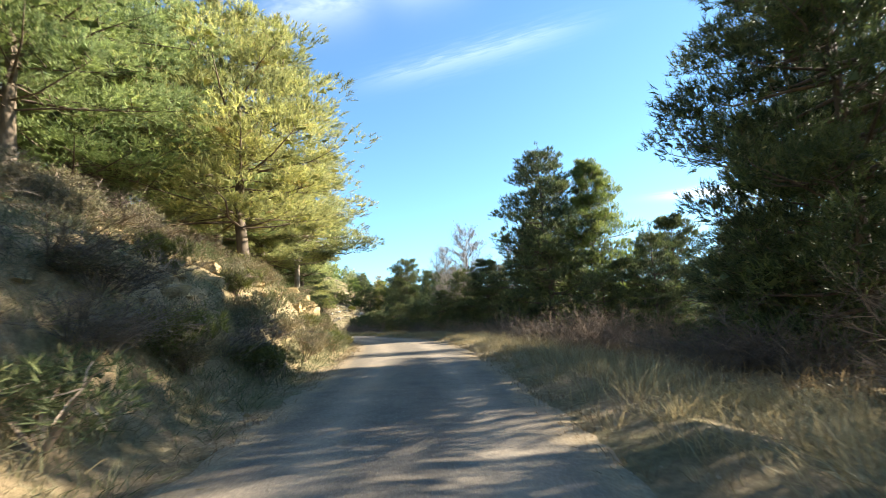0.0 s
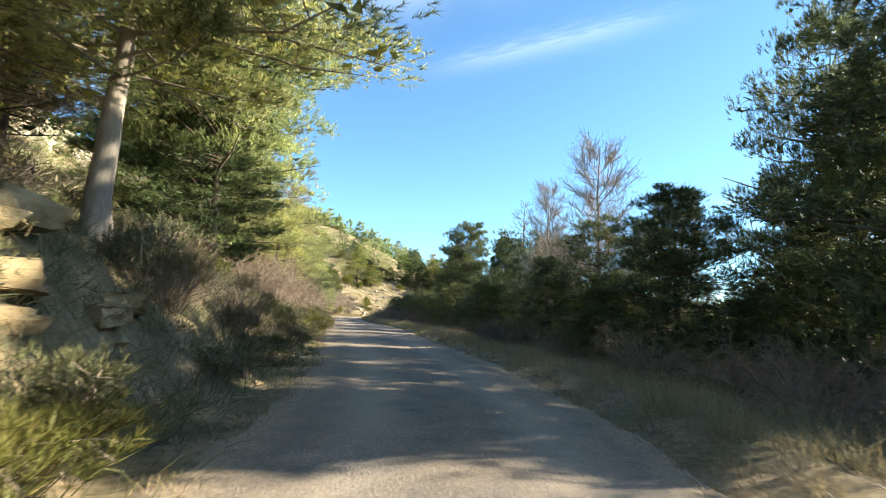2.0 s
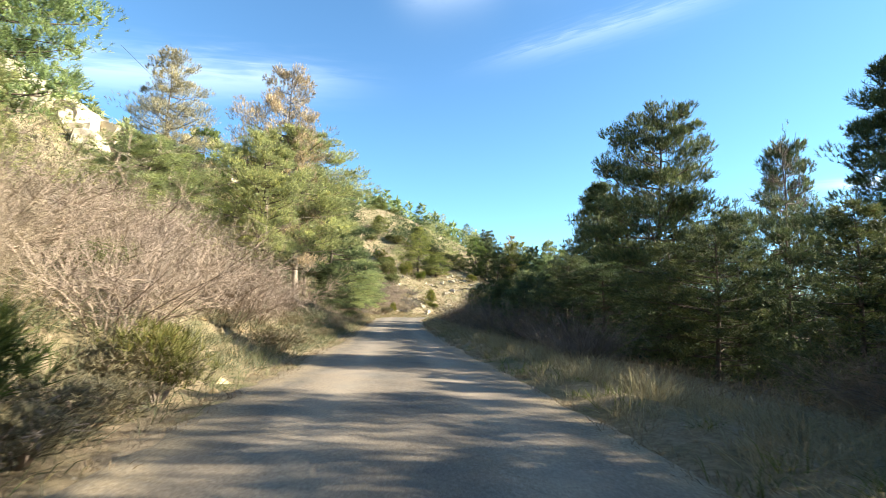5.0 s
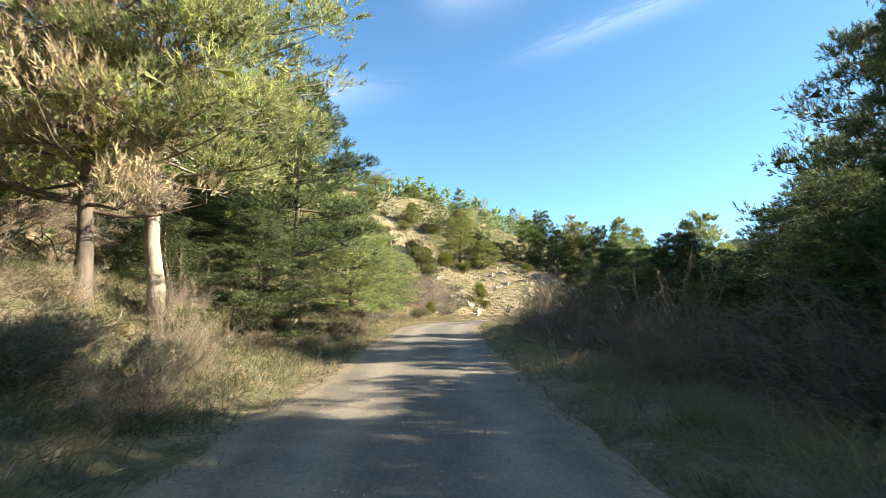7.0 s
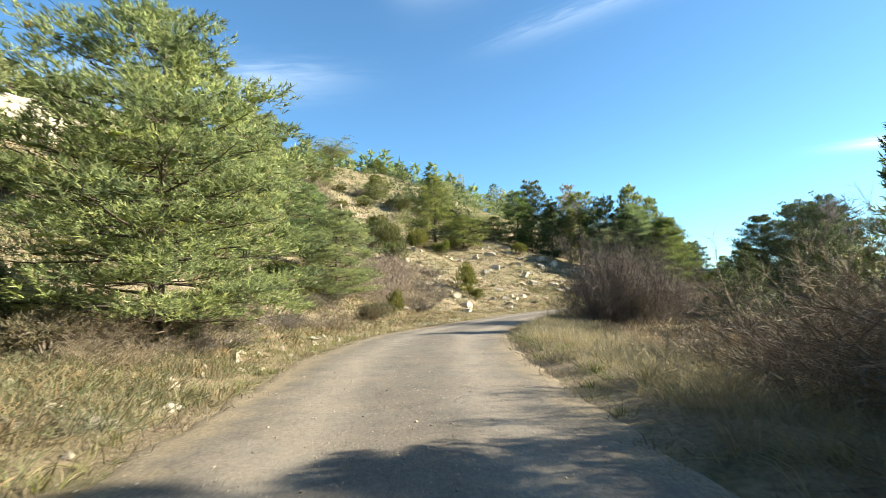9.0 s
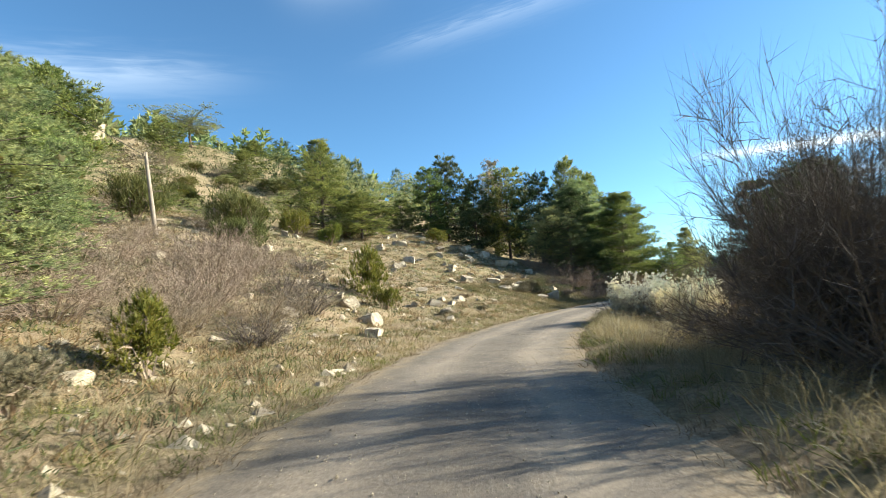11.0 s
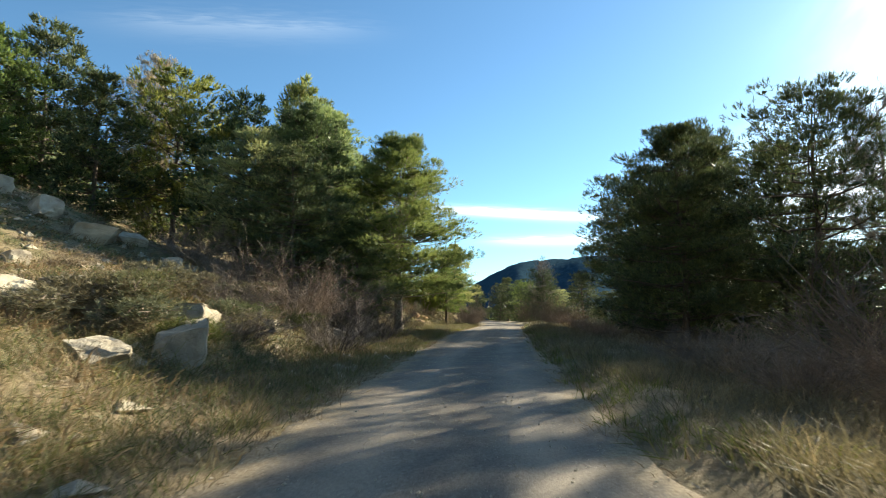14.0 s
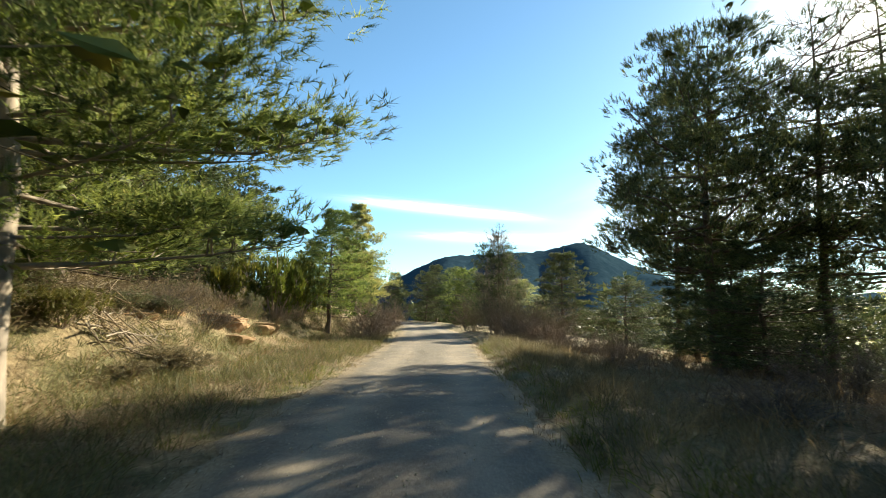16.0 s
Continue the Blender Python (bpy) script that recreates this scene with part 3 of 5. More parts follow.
def dead_meshes(seed, tall=10.0, spread=2.0, wood=None):
    """A bare standing pine: trunk, limbs and upturned twigs with some cones."""
    r = np.random.default_rng(seed)
    zs = np.linspace(0, tall, 10)
    stem = np.column_stack([np.cumsum(r.normal(size=(10, 2)) * 0.05, axis=0), zs])
    trunk = [(np.vstack([[0, 0, -0.4], stem]), np.concatenate([[0.2], 0.15 * (1 - 0.93 * zs / tall)]))]
    twigs = []
    z = tall * 0.25
    while z < tall * 0.98:
        f = z / tall
        for _ in range(r.integers(3, 6)):
            az = r.uniform(0, 2 * np.pi)
            ln = spread * (1.15 - f) ** 0.6 * r.uniform(0.6, 1.2)
            o = np.array([np.interp(z, zs, stem[:, 0]), np.interp(z, zs, stem[:, 1]), z])
            q = np.linspace(0, 1, 4)[:, None]
            way = np.array([math.cos(az), math.sin(az), r.uniform(0.1, 0.6)])
            pts = o + q * ln * way + np.array([0, 0, 0.45 * ln]) * q**2 + r.normal(size=(4, 3)) * 0.05 * ln * q
            twigs.append((pts, max(0.012, 0.016 * ln) * (1.2 - q[:, 0])))
            for _ in range(int(10 + 9 * ln)):
                w = r.uniform(0.25, 1)
                a = np.array([np.interp(w, q[:, 0], pts[:, i]) for i in range(3)])
                g = unit(way + r.normal(size=3) * 0.8 + [0, 0, 0.8]) * r.uniform(0.25, 0.7)
                twigs.append((np.array([a, a + g * 0.5, a + g + [0, 0, 0.08]]), np.array([0.008, 0.007, 0.004])))
        z += tall * 0.03
    v, f = tubes(trunk, 7)
    tv, tf = tubes(twigs, 3)
    tf = np.vstack([tf[:, [0, 1, 2]], tf[:, [0, 2, 3]]])
    at = np.vstack([p[[-2, -1]] for p, _ in twigs])
    at = np.repeat(at, 3, 0) + r.normal(size=(len(at) * 3, 3)) * 0.04
    sv, sf = blades(r, at, np.tile([0, 0, 1.0], (len(at), 1)) + r.normal(size=at.shape) * 0.5, 1, 0.24, 0.01, 0.5)
    tv, tf = np.vstack([tv, sv]), np.vstack([tf, sf + len(tv)])
    return mesh_of("trunk", v, f, wood or DEADWOOD, True), mesh_of("branches", tv, tf, wood or DEADWOOD)


def bush_meshes(seed, tall=1.6, spread=1.2, stems=60, twigs=5, upright=0.7, thick=0.009, fine=8):
    """A leafless bush: leaning stems that fork into twigs, and those into fine shoots."""
    r = np.random.default_rng(seed)
    main, side, tips, ways = [], [], [], []
    for _ in range(stems):
        az, lean = r.uniform(0, 2 * np.pi), abs(r.normal()) * (1 - upright) * 1.6 + 0.1
        way = unit(np.array([math.cos(az) * lean, math.sin(az) * lean, 1.0]))
        ln = tall * r.uniform(0.5, 0.98)
        o = np.array([math.cos(az), math.sin(az), 0]) * spread * 0.35 * r.uniform(0, 1)
        q = np.linspace(0, 1, 4)[:, None]
        curl = r.normal(size=3) * 0.14 * ln
        pts = o + q * ln * way + q**2 * (curl + np.array([math.cos(az), math.sin(az), -0.1]) * 0.22 * spread) + r.normal(size=(4, 3)) * 0.03 * ln * q
        pts[0, 2] = -0.1
        main.append((pts, thick * (1.3 - q[:, 0])))
        for _ in range(twigs):
            w = r.uniform(0.2, 0.92)
            a = np.array([np.interp(w, q[:, 0], pts[:, i]) for i in range(3)])
            g = unit(way + r.normal(size=3) * 0.75) * ln * r.uniform(0.12, 0.32)
            side.append((np.array([a, a + g]), thick * np.array([0.55, 0.25])))
            k = r.uniform(0.1, 1, (fine, 1))
            tips.append(a + g * k)
            ways.append(np.tile(unit(g), (fine, 1)) + [0, 0, 0.25])
    bv, bf = blades(r, np.vstack(tips), np.vstack(ways), 1, 0.16 * tall, thick * 0.75, 0.6)
    sv, sf = tubes(side, 3)
    sf = np.vstack([sf[:, [0, 1, 2]], sf[:, [0, 2, 3]]])
    return tubes(main, 3), (np.vstack([sv, bv]), np.vstack([sf, bf + len(sv)]))


def leafy_meshes(seed, tall=1.0, spread=0.9, tufts=260, blade=(0.16, 0.045), count=8, upright=0.6, lobes=7, loose=0.55):
    """A leafy bush: several lobes of short blades on thin stems."""
    r = np.random.default_rng(seed)
    az = r.uniform(0, 2 * np.pi, lobes)
    rad = spread * loose * np.sqrt(r.uniform(0, 1, lobes))
    mid = np.column_stack([np.cos(az) * rad, np.sin(az) * rad, tall * r.uniform(0.35, 0.72, lobes)])
    k = r.integers(0, lobes, tufts)
    p = unit(r.normal(size=(tufts, 3))) * (r.uniform(0.3, 1, (tufts, 1)) ** 0.5)
    c = mid[k] + p * np.array([spread * 0.45, spread * 0.45, tall * 0.32]) * r.uniform(0.55, 1.1, (lobes, 1))[k]
    c[:, 2] = np.maximum(c[:, 2], 0.02 + 0.1 * r.uniform(size=tufts))
    d = unit(p + [0, 0, upright * 1.6])
    bv, bf = blades(r, c, d, count, blade[0], blade[1], 0.5)
    stems = [(np.array([[0, 0, -0.1], m * [0.5, 0.5, 0.5], m]), np.array([0.025, 0.018, 0.008])) for m in mid]
    for i in r.choice(tufts, min(tufts, 40), replace=False):
        stems.append((np.array([mid[k[i]], (mid[k[i]] + c[i]) / 2 + r.normal(size=3) * 0.02, c[i]]), np.array([0.01, 0.008, 0.004])))
    sv, sf = tubes(stems, 3)
    return (sv, sf), (bv, bf)


def rock_mesh(seed, size=(1, 1, 1), material=None, cuts=13, sub=3, blocky=0.0):
    """A broken boulder: a ball cut flat by planes, roughened, about 0.5 in radius before size."""
    r = np.random.default_rng(seed)
    bm = bmesh.new()
    bmesh.ops.create_icosphere(bm, subdivisions=sub, radius=1.0)
    planes = [(unit(r.normal(size=3)), r.uniform(0.42, 0.74)) for _ in range(cuts)] + [(np.array([0, 0, 1.0]), 0.55)]
    if blocky:
        axes = np.vstack([np.eye(3), -np.eye(3)])
        planes = [(unit(a + r.normal(size=3) * 0.16), r.uniform(0.42, 0.6)) for a in axes] + [(unit(r.normal(size=3)), r.uniform(0.6, 0.75)) for _ in range(5)]
    off = Vector(r.uniform(-50, 50, 3))
    for v in bm.verts:
        p = np.array(v.co)
        for nrm, dist in planes:
            over = p @ nrm - dist
            if over > 0:
                p = p - nrm * over * 0.98
        q = Vector(p)
        q += q.normalized() * (0.07 * noise.noise(q * 2.6 + off) + 0.06 * noise.noise(q * 6.5 + off) + 0.03 * noise.noise(q * 15 + off))
        v.co = Vector((q.x * size[0], q.y * size[1], q.z * size[2])) * 0.68
    me = bpy.data.meshes.new("stone")
    bm.to_mesh(me)
    bm.free()
    me.materials.append(material or PALE_ROCK)
    return me


def thing(name, x, y, z, label, category, group=""):
    ob = new(name)
    ob.location = (x, y, z)
    ob.empty_display_size = 0.3
    return tagged(ob, label, category, group)


# ---- the pines ----
def pine_prototype(seed, shape, label, **kw):
    top = thing("pine_tree", 0, 0, -500, label, "tree")
    for nm, me in zip(("trunk", "branchwork", "crown"), pine_meshes(seed, shape, **kw)):
        part(nm, me, top)
    return top


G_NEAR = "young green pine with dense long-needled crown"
# these pines look shaded through their darker needle colour
G_SHADED = "roadside pine with shade painted into its dark needles"
FINE = dict(core=(0.08, 0.24), blade=(0.17, 0.019), count=11, tufts=19, pads=8.5)
DENSE = dict(core=(0.08, 0.24), blade=(0.17, 0.024), count=10, tufts=15, pads=8.5, whorl=0.042)
MEDIUM = dict(core=(0.12, 0.32), blade=(0.19, 0.025), count=9, tufts=12, pads=6.0)
PINES = {
    "fine": [pine_prototype(13, "broad", G_NEAR, **FINE), pine_prototype(14, "broad", G_NEAR, spread=3.0, **FINE)],
    "finecone": [pine_prototype(23, "cone", G_NEAR, base=0.17, **FINE)],
    "finedark": [pine_prototype(33, "broad", G_SHADED, base=0.07, leaf=NEEDLE_SHADE, **FINE), pine_prototype(34, "cone", G_SHADED, base=0.1, leaf=NEEDLE_SHADE, **FINE)],
    "finehigh": [pine_prototype(43, "broad", "tall pine with a bare pale lower trunk", base=0.32, wood=BARK_PALE, **FINE), ],
    "finethin": [pine_prototype(45, "broad", "thinning pine with bare grey upper twigs", base=0.3, dead_top=0.42, thin=0.8, **FINE)],
    "finegrey": [pine_prototype(44, "cone", "large dense pine with a thin grey tip", base=0.29, dead_top=0.07, trunk_r=0.165, blade=(0.16, 0.017), count=11, tufts=19, pads=8.5, core=(0.08, 0.24), leaf=NEEDLE_SHADE)],
    "finedome": [pine_prototype(46, "broad", "dense dome-shaped pine beside the road", base=0.1, **DENSE)],
    "airy": [pine_prototype(47, "broad", "tall open pine with a bare lower trunk and gaps", base=0.3, thin=0.9, whorl=0.05, spread=3.4, leaf=NEEDLE_SHADE, **{**FINE, "pads": 7.0})],
    "airygrey": [pine_prototype(48, "broad", "tall thin pine with bare grey upper limbs", base=0.3, thin=0.7, whorl=0.045, dead_top=0.4, leaf=NEEDLE_SHADE, **{**FINE, "pads": 6.0})],
    "conedark": [pine_prototype(49, "cone", G_SHADED, base=0.09, leaf=NEEDLE_SHADE, **{**DENSE, "pads": 6.5})],
    "domedark": [pine_prototype(50, "broad", G_SHADED, base=0.05, leaf=NEEDLE_SHADE, **{**FINE, "pads": 9.0})],
    "domehigh": [pine_prototype(52, "cone", "large dense pine with a bare grey lower trunk", base=0.19, wood=BARK_PALE, leaf=NEEDLE_MID, blade=(0.13, 0.0115), count=13, tufts=22, pads=13, whorl=0.036, core=(0.08, 0.24))],
    "broad": [pine_prototype(11, "broad", G_NEAR, **MEDIUM), pine_prototype(12, "broad", G_NEAR, spread=3.0, **MEDIUM)],
    "cone": [pine_prototype(21, "cone", G_NEAR, base=0.14, leaf=NEEDLE_MID, **MEDIUM), pine_prototype(22, "cone", G_NEAR, base=0.1, leaf=NEEDLE_MID, **MEDIUM)],
    "dark": [pine_prototype(31, "broad", G_SHADED, base=0.07, leaf=NEEDLE_SHADE, **MEDIUM), pine_prototype(32, "cone", G_SHADED, base=0.07, leaf=NEEDLE_SHADE, **MEDIUM)],
    "high": [pine_prototype(41, "broad", "tall pine with a bare pale lower trunk", base=0.34, wood=BARK_PALE, **MEDIUM), pine_prototype(42, "broad", "tall pine with a bare lower trunk", base=0.38, **MEDIUM)],
    "greytop": [pine_prototype(51, "cone", "green pine with a dead grey top", base=0.2, dead_top=0.3, leaf=NEEDLE_SHADE, **MEDIUM)],
    "brown": [pine_prototype(61, "broad", "browning pine stricken by drought", base=0.15, leaf=NEEDLE_BROWN, blade=(0.17, 0.018), count=9, tufts=14, pads=8.0)],
    "flat": [pine_prototype(71, "flat", "old flat-topped pine on the hillcrest", base=0.6, tufts=13, count=9, pads=5.5, blade=(0.2, 0.035))],
    "mid": [pine_prototype(81, "broad", "green pine on the hillside", tufts=9, count=7, pads=4.2, whorl=0.046, base=0.08, blade=(0.28, 0.06), core=(0.2, 0.45), leaf=NEEDLE_MID), pine_prototype(82, "cone", "green pine on the hillside", tufts=9, count=7, pads=4.2, whorl=0.046, base=0.06, blade=(0.28, 0.06), core=(0.2, 0.45), leaf=NEEDLE_MID),
            pine_prototype(83, "column", "rounded green pine on the hillside", tufts=9, count=7, pads=4.2, whorl=0.046, base=0.05, blade=(0.28, 0.06), core=(0.2, 0.45), leaf=NEEDLE_MID)],
    "middark": [pine_prototype(84, "broad", "dark green pine of the upper wood", tufts=9, count=7, pads=4.2, whorl=0.046, base=0.06, blade=(0.28, 0.06), core=(0.2, 0.45), leaf=NEEDLE_SHADE), pine_prototype(85, "cone", "dark green pine of the upper wood", tufts=9, count=7, pads=4.2, whorl=0.046, base=0.05, blade=(0.28, 0.06), core=(0.2, 0.45), leaf=NEEDLE_SHADE)],
}
dead_top = thing("dead_tree", 0, 0, -500, "bare grey standing dead pine with fine twigs", "tree")
for nm, me in zip(("trunk", "branchwork"), dead_meshes(91)):
    part(nm, me, dead_top)
dead_top2 = thing("dead_tree", 0, 0, -500, "bare grey-brown dead pine with upturned twigs", "tree")
for nm, me in zip(("trunk", "branchwork"), dead_meshes(92, spread=1.8)):
    part(nm, me, dead_top2)
PINES["dead"] = [dead_top, dead_top2]
used = {}


def place(kind, x, y, top, radius, turn=None, base=None):
    """Stand a tree of a kind at x, y with its tip at height top and a crown of that radius."""
    protos = PINES[kind]
    used[kind] = used.get(kind, -1) + 1
    z = (ground_z(x, y) if base is None else base) - 0.05
    h = max(1.5, top - z)
    a = rng.uniform(0, 6.28) if turn is None else turn
    m = Matrix.Translation((x, y, z)) @ Matrix.Rotation(a, 4, "Z") @ Matrix.Diagonal((radius / 3.0, radius / 3.0, h / 10.0, 1))
    ob = copy_thing(protos[used[kind] % len(protos)], m)
    return tagged(ob, group="dead trees" if kind == "dead" else "roadside pines")


# left of the road, from the start of the walk on
for row in [
    ("fine", -5.2, 18.8, 14.0, 5.2), ("finehigh", -7.1, 31.4, 12.0, 4.2), ("fine", -9.5, 25.5, 13.0, 4.4), ("fine", -8.6, 28.5, 11.0, 3.0), ("finethin", -8.4, 37.0, 13.4, 3.4), ("fine", -13, 22, 14.5, 4.2), ("broad", -16, 30, 15.5, 4.0),
    ("fine", -12.5, 11, 14, 4.5), ("finedome", -9.4, 14.2, 13.6, 4.0), ("fine", -7.6, 9.6, 13.0, 3.6), ("fine", -11.2, 18.9, 14.0, 4.2), ("cone", -19, 40, 16, 3.6), ("fine", -9.5, 3, 13, 4.4), ("brown", -13.5, 34, 12.5, 3.0), ("broad", -18, 14, 16, 4.5),
    ("finecone", -10.4, 41, 12.8, 3.4), ("finecone", -18.7, 61.4, 6.2, 1.9), ("fine", -16, 44.5, 12.5, 3.2), ("finedark", -9.0, 37.2, 7.0, 2.4), ("broad", -18.5, 52, 10.5, 3.0), ("finethin", -14.3, 53.9, 10.2, 2.4),
    ("fine", -22, 58, 14, 3), ("fine", -25, 66, 15.5, 3.0), ("brown", -27, 85, 16.6, 3.4), ("finegrey", -28.4, 94.8, 11.4, 3.7),
    ("fine", -33, 99, 12, 3), ("finedark", -32.4, 93.4, 6.4, 2.9), ("finedark", -34.6, 95.4, 7.4, 2.9), ("dark", -30.6, 90.6, 4.6, 2.0), ("finehigh", -39.4, 119.6, 11.6, 2.4), ("finedome", -31.5, 105.5, 7.6, 3.7), ("finedome", -36.0, 123.2, 6.3, 2.5), ("finecone", -43.5, 133, 10.6, 3.0), ("mid", -48, 122, 15, 4),
    ("brown", -30, 78, 14.5, 2.4), ("finehigh", -26.4, 86.4, 12.8, 4.2), ("fine", -27, 74, 8.5, 2.6), ("fine", -24.4, 79, 10, 2.8), ("finedark", -24.8, 88.4, 4.0, 1.8), ("mid", -38, 90, 15, 3.5), ("mid", -42, 104, 16, 3.8),
]:
    place(*row)

# right of the road
for row in [
    # pines at (12.6, 44), (-7, 94), (13, 2), (12.9, 178.4) are added for shade
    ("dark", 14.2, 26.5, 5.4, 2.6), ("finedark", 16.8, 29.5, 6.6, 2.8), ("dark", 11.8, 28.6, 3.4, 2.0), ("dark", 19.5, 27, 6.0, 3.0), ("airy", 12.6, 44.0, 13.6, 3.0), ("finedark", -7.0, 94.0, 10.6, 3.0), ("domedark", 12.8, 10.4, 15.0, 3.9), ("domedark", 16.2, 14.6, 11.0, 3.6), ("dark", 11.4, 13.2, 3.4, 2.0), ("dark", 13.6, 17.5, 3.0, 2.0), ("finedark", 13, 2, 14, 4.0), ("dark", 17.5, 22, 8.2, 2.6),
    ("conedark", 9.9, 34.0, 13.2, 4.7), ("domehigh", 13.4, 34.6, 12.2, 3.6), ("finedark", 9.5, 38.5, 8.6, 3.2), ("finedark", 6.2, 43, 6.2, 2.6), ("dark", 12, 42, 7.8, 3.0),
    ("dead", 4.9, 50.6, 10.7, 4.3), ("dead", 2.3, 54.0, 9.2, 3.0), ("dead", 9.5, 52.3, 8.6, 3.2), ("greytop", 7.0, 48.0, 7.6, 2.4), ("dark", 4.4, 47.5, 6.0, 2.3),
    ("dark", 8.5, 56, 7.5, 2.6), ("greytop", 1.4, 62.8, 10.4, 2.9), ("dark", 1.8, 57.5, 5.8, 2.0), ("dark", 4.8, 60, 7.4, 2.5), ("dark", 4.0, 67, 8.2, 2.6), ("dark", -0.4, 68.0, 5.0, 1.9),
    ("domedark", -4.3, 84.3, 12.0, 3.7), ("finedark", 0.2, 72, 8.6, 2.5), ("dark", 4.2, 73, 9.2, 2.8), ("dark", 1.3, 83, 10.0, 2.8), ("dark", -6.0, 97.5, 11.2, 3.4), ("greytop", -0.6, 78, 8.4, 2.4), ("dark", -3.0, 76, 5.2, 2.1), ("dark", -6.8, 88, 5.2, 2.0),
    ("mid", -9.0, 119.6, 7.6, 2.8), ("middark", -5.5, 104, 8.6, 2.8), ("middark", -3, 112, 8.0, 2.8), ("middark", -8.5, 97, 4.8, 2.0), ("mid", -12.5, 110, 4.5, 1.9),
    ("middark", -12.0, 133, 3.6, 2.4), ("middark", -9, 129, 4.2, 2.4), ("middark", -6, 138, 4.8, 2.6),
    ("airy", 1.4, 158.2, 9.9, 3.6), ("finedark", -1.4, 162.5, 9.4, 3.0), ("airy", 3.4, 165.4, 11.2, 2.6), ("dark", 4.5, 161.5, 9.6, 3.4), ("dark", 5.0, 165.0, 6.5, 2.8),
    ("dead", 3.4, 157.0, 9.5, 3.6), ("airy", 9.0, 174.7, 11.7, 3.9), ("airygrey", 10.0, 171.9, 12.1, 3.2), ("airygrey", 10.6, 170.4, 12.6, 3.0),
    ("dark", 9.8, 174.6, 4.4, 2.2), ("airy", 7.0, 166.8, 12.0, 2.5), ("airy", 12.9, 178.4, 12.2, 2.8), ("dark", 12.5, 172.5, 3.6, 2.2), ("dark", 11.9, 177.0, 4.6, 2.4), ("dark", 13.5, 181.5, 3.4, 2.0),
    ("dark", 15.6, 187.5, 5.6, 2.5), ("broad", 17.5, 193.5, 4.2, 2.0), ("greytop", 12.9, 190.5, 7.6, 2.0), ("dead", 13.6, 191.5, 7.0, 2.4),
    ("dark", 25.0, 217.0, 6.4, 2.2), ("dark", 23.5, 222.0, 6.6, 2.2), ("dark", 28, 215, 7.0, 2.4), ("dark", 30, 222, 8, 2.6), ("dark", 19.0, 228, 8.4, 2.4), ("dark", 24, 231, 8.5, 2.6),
    ("mid", 20, 203, 5.5, 2.2), ("middark", 26, 206, 5.2, 2.4),
]:
    place(*row)

# low dark pines that close the edge of the wood
r_w = np.random.default_rng(8)
for k in range(16):
    s, d = 38 + 52 * (k + r_w.uniform(0, 1)) / 16, -r_w.uniform(7.2, 10.5)
    x, y = along(s, d)
    place("dark", x, y, ground_z(x, y) + r_w.uniform(2.6, 5.0), r_w.uniform(1.6, 2.4))
for k in range(16):
    s, d = 79 + 28 * (k + r_w.uniform(0, 1)) / 16, -r_w.uniform(6.8, 9.2)
    x, y = along(s, d)
    place("dark", x, y, ground_z(x, y) + r_w.uniform(3.0, 4.3), r_w.uniform(1.5, 2.1))
# taller row set back, mostly out of view, added to shade the road
for k in range(8):
    s, d = 88 + 22 * (k + r_w.uniform(0, 1)) / 8, -r_w.uniform(12, 15.5)
    x, y = along(s, d)
    place("middark", x, y, ground_z(x, y) + (r_w.uniform(6.2, 7.4) if s < 99 else r_w.uniform(4.2, 5.0)), r_w.uniform(2.0, 2.6))
for k in range(9):
    s, d = 82 + 24 * (k + r_w.uniform(0, 1)) / 9, -r_w.uniform(8.5, 11.5)
    x, y = along(s, d)
    place("dark", x, y, ground_z(x, y) + r_w.uniform(3.4, 4.6), r_w.uniform(1.7, 2.3))
# two further back rows, added to throw shade over road and verge
for k in range(9):
    s, d = 24 + 52 * (k + r_w.uniform(0, 1)) / 9, -r_w.uniform(14, 22)
    x, y = along(s, d)
    place("middark", x, y, ground_z(x, y) + r_w.uniform(6.5, 9.0), r_w.uniform(2.6, 3.4))
for k in range(4):
    s, d = 166 + 30 * (k + r_w.uniform(0, 1)) / 4, -r_w.uniform(16, 26)
    x, y = along(s, d)
    place("middark", x, y, ground_z(x, y) + r_w.uniform(8.0, 11.0), r_w.uniform(2.6, 3.4))
for k in range(7):
    s, d = 164 + 34 * (k + r_w.uniform(0, 1)) / 7, -r_w.uniform(9, 14)
    x, y = along(s, d)
    place("dark", x, y, ground_z(x, y) + r_w.uniform(2.6, 4.6), r_w.uniform(1.6, 2.4))

